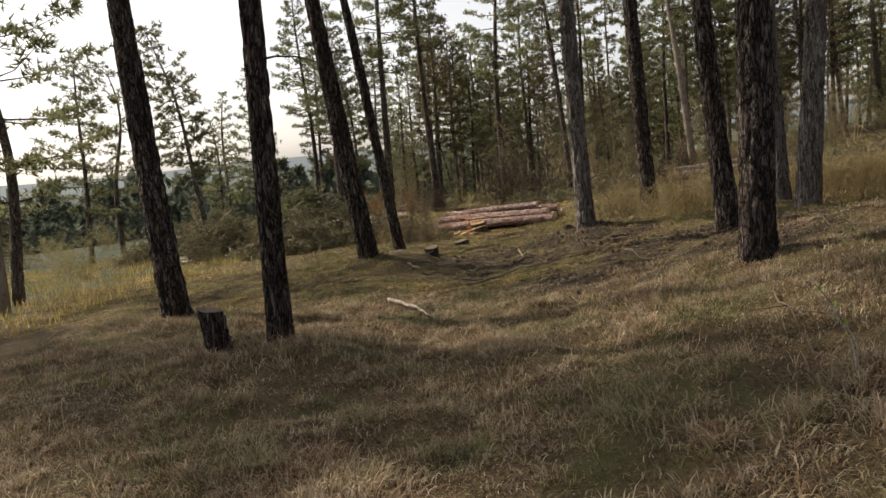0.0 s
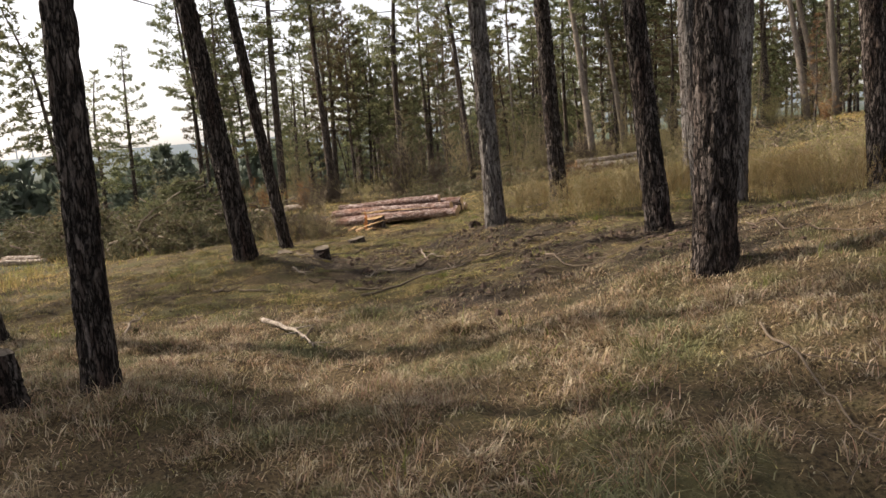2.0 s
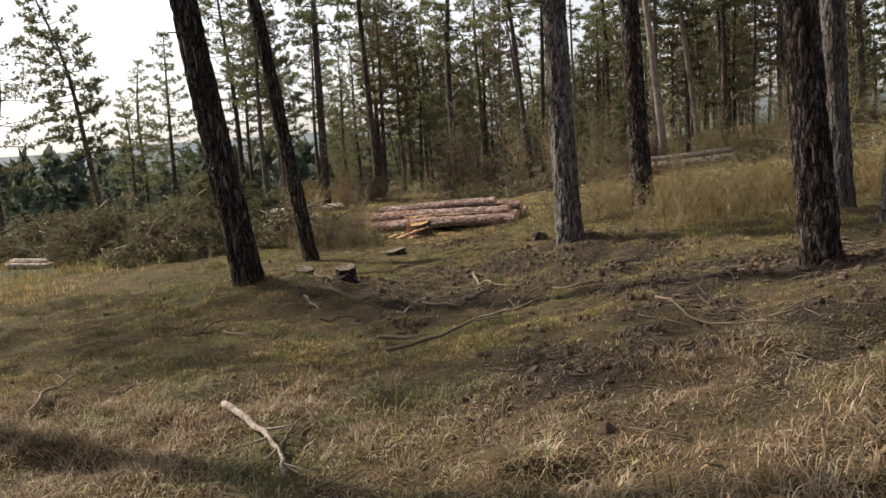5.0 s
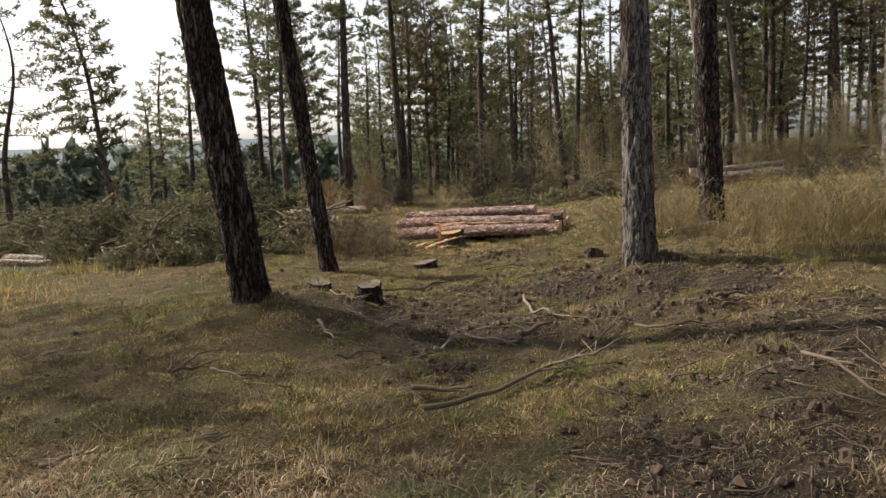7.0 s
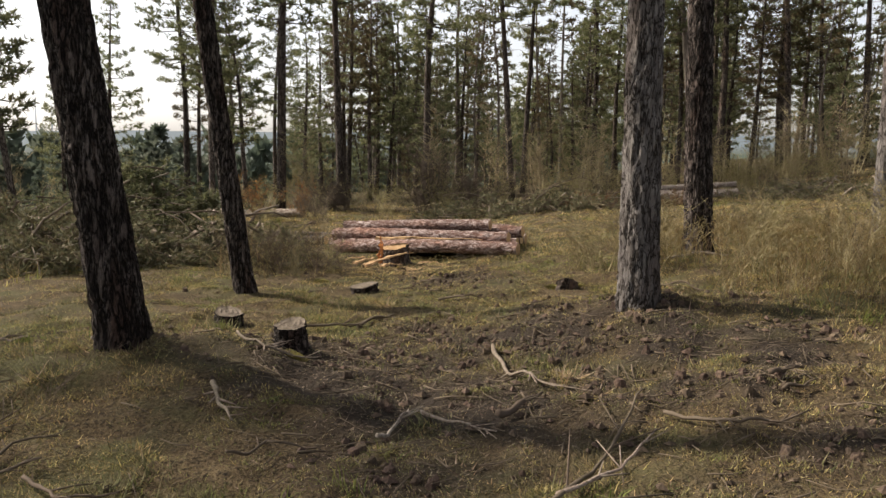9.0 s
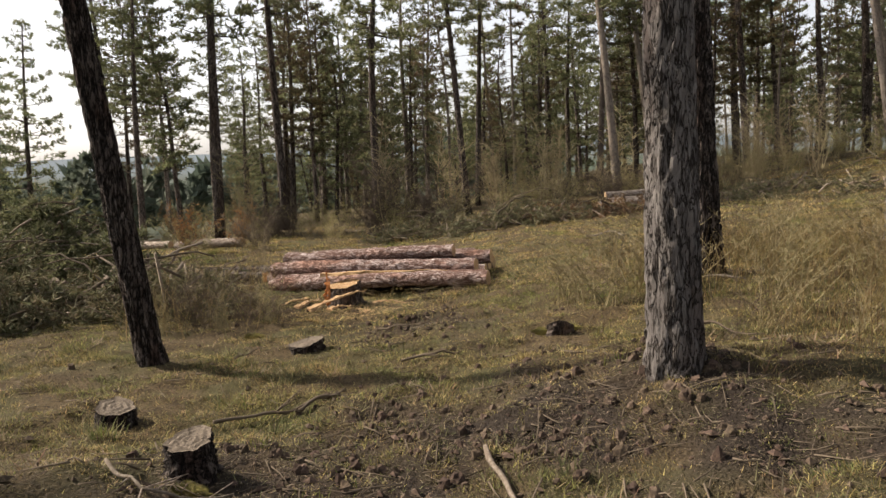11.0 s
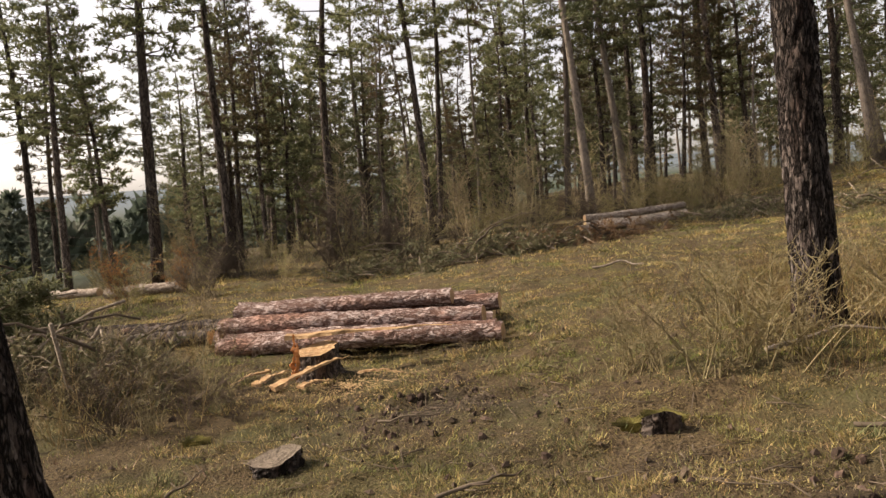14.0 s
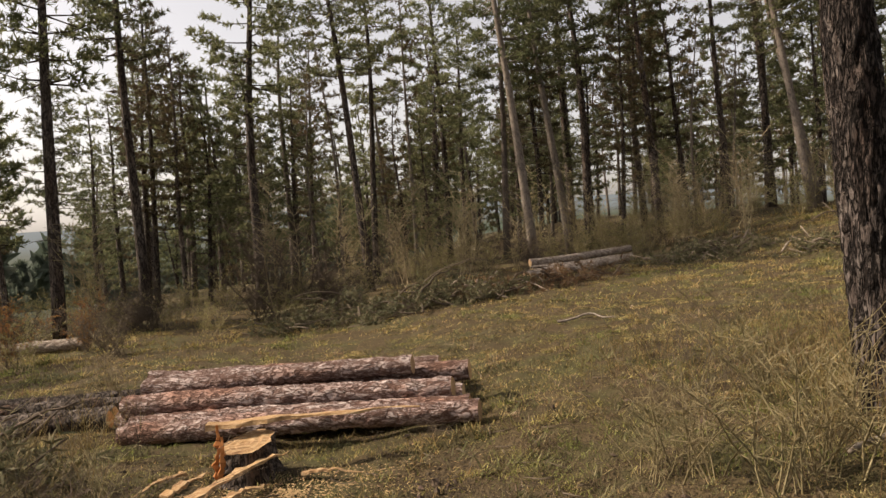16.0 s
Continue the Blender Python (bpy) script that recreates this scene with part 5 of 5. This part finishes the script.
sward("dry_grass", "matted curling straw-coloured dry grass", 170000, (-5.5, 6.6, 1.6, 9.2), 0.12, 0.0068, M_STRAW, 1.0, 0.8, 0.13)
sward("matted_thatch", "matted brown and tan dead grass", 200000, (-4.5, 6, 1.4, 9.5), 0.07, 0.005, M_THATCH, 1.1, 0.5, 0.1, None, True, 0.4)
sward("matted_thatch", "matted brown grass and moss between the litter", 330000, (-4.2, 5.2, 8.8, 17.2), 0.058, 0.0048, M_THATCH, 0.95, 0.6, 0.09, None, True, 0.2)
sward("matted_thatch", "matted brown grass of the clearing", 150000, (-6, 8, 17.0, 24.0), 0.06, 0.007, M_THATCH, 1.1, 0.6, 0.12, None, True, 0.35)
sward("dry_tussocks", "coarse tussocks of curling rusty dry grass", 66000, (-5, 6.4, 2.0, 9.0), 0.145, 0.005, M_TUSSOCK, 1.05, 1.0, 0.15, lambda x, y: ease(0.5 + 1.2 * tuft_noise(0.9 * x, 0.9 * y)))
sward("green_tufts", "scattered fresh green grass tufts", 9000, (-5, 6.4, 3.0, 15), 0.15, 0.0075, M_GREEN, 0.6, 1.0, 0.11, lambda x, y: ease(0.1 - 1.4 * tuft_noise(0.8 * x, 0.8 * y)))
sward("short_grass", "short patchy dry grass thinning into litter", 110000, (-8, 9, 9.0, 12.6), 0.07, 0.005, M_SHORT, 1.0, 0.65, 0.15, None, True)
sward("short_grass", "short patchy dry and green grass", 160000, (-10, 9, 12.0, 19.5), 0.075, 0.0065, M_SHORT, 0.9, 0.6, 0.15, None, True)
sward("short_grass", "short sunlit tan and green grass", 150000, (-9, 12, 19.0, 27), 0.08, 0.011, M_SHORT, 0.9, 0.6, 0.16, None, True)
sward("short_grass", "short sunlit tan and green grass", 100000, (-19, 20, 26.5, 36.5), 0.11, 0.02, M_SHORT, 0.8, 0.5, 0.2, None, True)
sward("dull_grass", "thin dull grass growing through needle litter", 140000, (-4.5, 7, 7.5, 18), 0.06, 0.0065, M_DULL, 1.0, 0.6, 0.13, None, True, 0.0)
sward("rank_grass", "rank olive grass below the brush heaps", 40000, (-22, -6, 9, 27), 0.26, 0.016, M_SHORT, 0.4, 0.6, 0.3, lambda x, y: ease((-7.5 - x + 0.12 * y) / 2), True)

sward("green_tufts", "low mossy green grass patches", 60000, (-4, 7, 13.5, 24), 0.06, 0.009, M_GREEN, 0.8, 1.0, 0.2, lambda x, y: ease(0.15 - 1.3 * tuft_noise(0.7 * x + 2, 0.7 * y)), True)
sward("olive_tussocks", "scattered dull olive grass tussocks", 60000, (-7, 8, 10.5, 20), 0.12, 0.0085, M_DULL, 0.8, 1.0, 0.13, lambda x, y: ease(0.35 + 1.3 * tuft_noise(1.3 * x + 7, 1.3 * y)), True, 0.5)
sward("olive_tussocks", "scattered dull olive grass tussocks", 50000, (-9, 13, 19, 30), 0.13, 0.013, M_DULL, 0.8, 1.0, 0.16, lambda x, y: ease(0.3 + 1.3 * tuft_noise(1.2 * x + 7, 1.2 * y)), True)
sward("dry_tussocks", "scattered coarse rusty dry grass tussocks", 22000, (-7, 10, 11, 28), 0.15, 0.010, M_TUSSOCK, 0.9, 1.0, 0.14, lambda x, y: ease(0.2 + 1.3 * tuft_noise(1.1 * x + 3, 1.1 * y + 5)), True)


def weeds_at(x, y):
    a = ease((x - 2.5 - 0.25 * np.sin(y * 1.7)) / 1.2) * ease((y - 13.6 + 0.4 * np.sin(x * 2)) / 1.0) * ease((22.5 - y) / 2.5) * ease((12 - x) / 3)
    b = ease((x - 5.5) / 1.5) * ease((y - 10.2) / 1.5) * ease((18 - y) / 2)
    c = 0.5 * ease((x + 4.2) / 1) * ease((-1.6 - x) / 1) * ease((y - 17.8) / 1) * ease((27 - y) / 3)
    d = 0.35 * ease((y - 31) / 2)
    return np.clip(np.maximum(np.maximum(a, b), np.maximum(c, d)), 0, 1) * np.clip(0.5 + 0.9 * tuft_noise(x * 0.8, y * 0.8), 0.16, 1)


sward("yellow_weeds", "tall dry yellow grass and weeds beside the pines", 36000, (-6, 14, 10, 24), 0.19, 0.006, M_WEED, 1.0, 0.6, 0.2, weeds_at, True)
sward("yellow_weeds", "tall dry yellow weeds along the wood's edge", 11000, (-14, 22, 31, 40), 0.3, 0.011, M_WEED, 0.85, 0.6, 0.3, lambda x, y: 1 - ((x > 4.5) & (x < 13) & (y < 38)), True)
r = FIELD
n = 4500
x, y = r.uniform(-4, 12, 6 * n), r.uniform(10, 23, 6 * n)
ok = weeds_at(x, y) * 0.8 > r.random(6 * n)
x, y = x[ok][:n], y[ok][:n]
stalks = Tris()
for px, py in zip(x, y):
    long, az, ln = r.uniform(0.25, 0.7), r.uniform(0, 6.28), r.uniform(0.05, 0.6)
    b = np.array((px, py, h1(px, py) - 0.01))
    t = np.linspace(0, 1, 4)[:, None]
    d = np.array((math.cos(az) * ln, math.sin(az) * ln, 1.0))
    p = b + d * long * t
    p[:, :2] += 0.06 * long * (t ** 2) * r.normal(size=2)
    stalks.add(*tube(p, np.linspace(0.0035, 0.0012, 4), 3, False))
    for q in range(4):
        s = r.uniform(0.35, 0.95)
        a2 = r.uniform(0, 6.28)
        o = b + d * long * s
        stalks.add(*tube([o, o + np.array((math.cos(a2) * 0.08, math.sin(a2) * 0.08, 0.11)) * r.uniform(0.6, 1.5)], (0.0018, 0.001), 3, False))
tagged(new("weed_stalks", mesh_of("weed_stalks", stalks, M_STALK)), "thin branching dry yellow weed stalks", "weeds", kind="stuff")

# dark clods and cones that stand up out of the worn soil
n = 12000
x, y = r.uniform(-4, 6, n), r.uniform(7, 20, n)
keep = (0.85 * litter(x, y) * ease(0.45 + 1.3 * tuft_noise(x, y)) + 0.006 > r.random(n)) & in_view(x, y)
clods = Tris()
for px, py in zip(x[keep], y[keep]):
    s, k = 0.009 + 0.03 * r.random() ** 2.2, 7
    th = np.linspace(0, 6.28, k, endpoint=False) + r.uniform(0, 6)
    rings = [np.stack([np.cos(th) * q * s * r.uniform(0.7, 1.3, k) + r.normal() * 0.15 * s, np.sin(th) * q * s * r.uniform(0.7, 1.3, k), np.full(k, w * s) + r.normal(size=k) * 0.3 * s], -1) for q, w in ((1.15, -0.5), (1.1, 0.5), (0.75, 1.15))]
    v = np.concatenate(rings + [np.array([(0.2 * s, 0, 1.35 * s)])]) + np.array((px, py, h1(px, py)))
    j = np.arange(k)
    m = (j + 1) % k
    clods.add(v, np.concatenate([np.stack([j, m, m + k], -1), np.stack([j, m + k, j + k], -1), np.stack([j + k, m + k, m + 2 * k], -1), np.stack([j + k, m + 2 * k, j + 2 * k], -1), np.stack([j + 2 * k, m + 2 * k, np.full(k, 3 * k)], -1)]))
tagged(new("soil_clods", mesh_of("soil_clods", clods, M_CONE, False)), "dark crumbly clods and cones on worn soil", "litter", kind="stuff")

# ---- litter: cones, bark crumbs, twigs and chips ----
n = 9500
x, y = r.uniform(-4, 6, n), r.uniform(7, 21, n)
keep = (litter(x, y) + 0.06 > r.random(n)) & in_view(x, y)
x, y = x[keep], y[keep]
crumbs = Tris()
octa = np.array([(1, 0, 0), (0, 1, 0), (-1, 0, 0), (0, -1, 0), (0, 0, 1), (0, 0, -0.6)], float)
octf = np.array([(0, 1, 4), (1, 2, 4), (2, 3, 4), (3, 0, 4), (1, 0, 5), (2, 1, 5), (3, 2, 5), (0, 3, 5)])
for px, py in zip(x, y):
    a, s = r.uniform(0, 6.28), 0.006 + 0.028 * r.random() ** 2.5
    c, si = math.cos(a), math.sin(a)
    o = octa * np.array((1.7, 1, 0.9)) * s * r.uniform(0.7, 1.2, (6, 1))
    o = np.stack([o[:, 0] * c - o[:, 1] * si, o[:, 0] * si + o[:, 1] * c, o[:, 2]], -1)
    crumbs.add(o + np.array((px, py, h1(px, py) + s * 0.5)), octf)
tagged(new("cones_and_crumbs", mesh_of("cones_and_crumbs", crumbs, M_CONE, False)), "scattered pine cones and dark bark crumbs", "litter", kind="stuff")

n = 10000
x, y = r.uniform(-5, 8, n), r.uniform(6, 27, n)
keep = (litter(x, y) + 0.22 > r.random(n)) & in_view(x, y)
x, y = x[keep], y[keep]
small = Tris()
for px, py in zip(x, y):
    a, long = r.uniform(0, 6.28), r.uniform(0.05, 0.34)
    p = np.stack([px + np.cos(a) * long * np.array((-0.5, 0, 0.5)), py + np.sin(a) * long * np.array((-0.5, 0, 0.5)) + r.normal(size=3) * 0.012, np.zeros(3)], -1)
    p[:, 2] = height(p[:, 0], p[:, 1]) + 0.012 + np.abs(r.normal(size=3)) * 0.012
    small.add(*tube(p, np.array((0.004, 0.003, 0.0015)) * r.uniform(0.6, 1.8), 4))
tagged(new("small_twigs", mesh_of("small_twigs", small, M_TWIG_DARK)), "scattered small dead twigs", "twigs", kind="stuff")

n = 1500
q, a = np.abs(r.normal(size=n)) * 0.6, r.uniform(0, 6.28, n)
x, y = -0.45 + q * np.cos(a) * 1.3, 19.75 + q * np.sin(a) * 0.7
at = np.stack([x, y, height(x, y) + 0.015], -1)
chips = blades(r, at, a, r.uniform(0.012, 0.045, n), 1.4, 0.012, 0.15)
tagged(new("wood_chips", mesh_of("wood_chips", chips, M_CHIP, False)), "fresh pale wood chips and sawdust by the stump", "wood chips", kind="stuff")

n = 130000
x, y = r.uniform(-4.5, 8, n), r.uniform(6.5, 18.5, n)
keep = (litter(x, y) + 0.10 > r.random(n)) & in_view(x, y)
x, y = x[keep], y[keep]
at = np.stack([x, y, height(x, y) + r.uniform(0, 0.025, len(x))], -1)
straw = blades(r, at, r.uniform(0, 6.28, len(x)), r.uniform(0.025, 0.08, len(x)), 1.5, 0.005, 0.1, True)
tagged(new("needle_litter", mesh_of("needle_litter", straw, M_LITTER, False)), "matted brown needle litter and dead stalks", "litter", kind="stuff")

# moss cushions, each a low dome of fine shoots
for k, (x, y, s) in enumerate(((1.8, 16.95, 0.16), (1.56, 16.95, 0.11), (-1.75, 18.3, 0.1), (-1.12, 13.32, 0.1))):
    rg = np.random.default_rng(300 + k)
    n = 4000
    a, q = rg.uniform(0, 6.28, n), np.sqrt(rg.random(n))
    lobe = s * (1 + 0.2 * np.sin(3 * a + k) + 0.12 * np.sin(7 * a + 2 * k))
    px, py = x + lobe * q * np.cos(a), y + lobe * q * np.sin(a)
    at = np.stack([px, py, height(px, py) - 0.006 + 0.1 * s * (1 - q ** 2) * (0.7 + 0.5 * vnoise(14 * px, 14 * py, k))], -1)
    shoots = blades(rg, at, a, rg.uniform(0.02, 0.045, n), 0.7, 0.008, 1.0, True)
    tagged(new("moss_cushion", mesh_of("moss_cushion", shoots, M_MOSS, False)), "yellow-green moss cushion on the ground", "moss", "moss cushions")
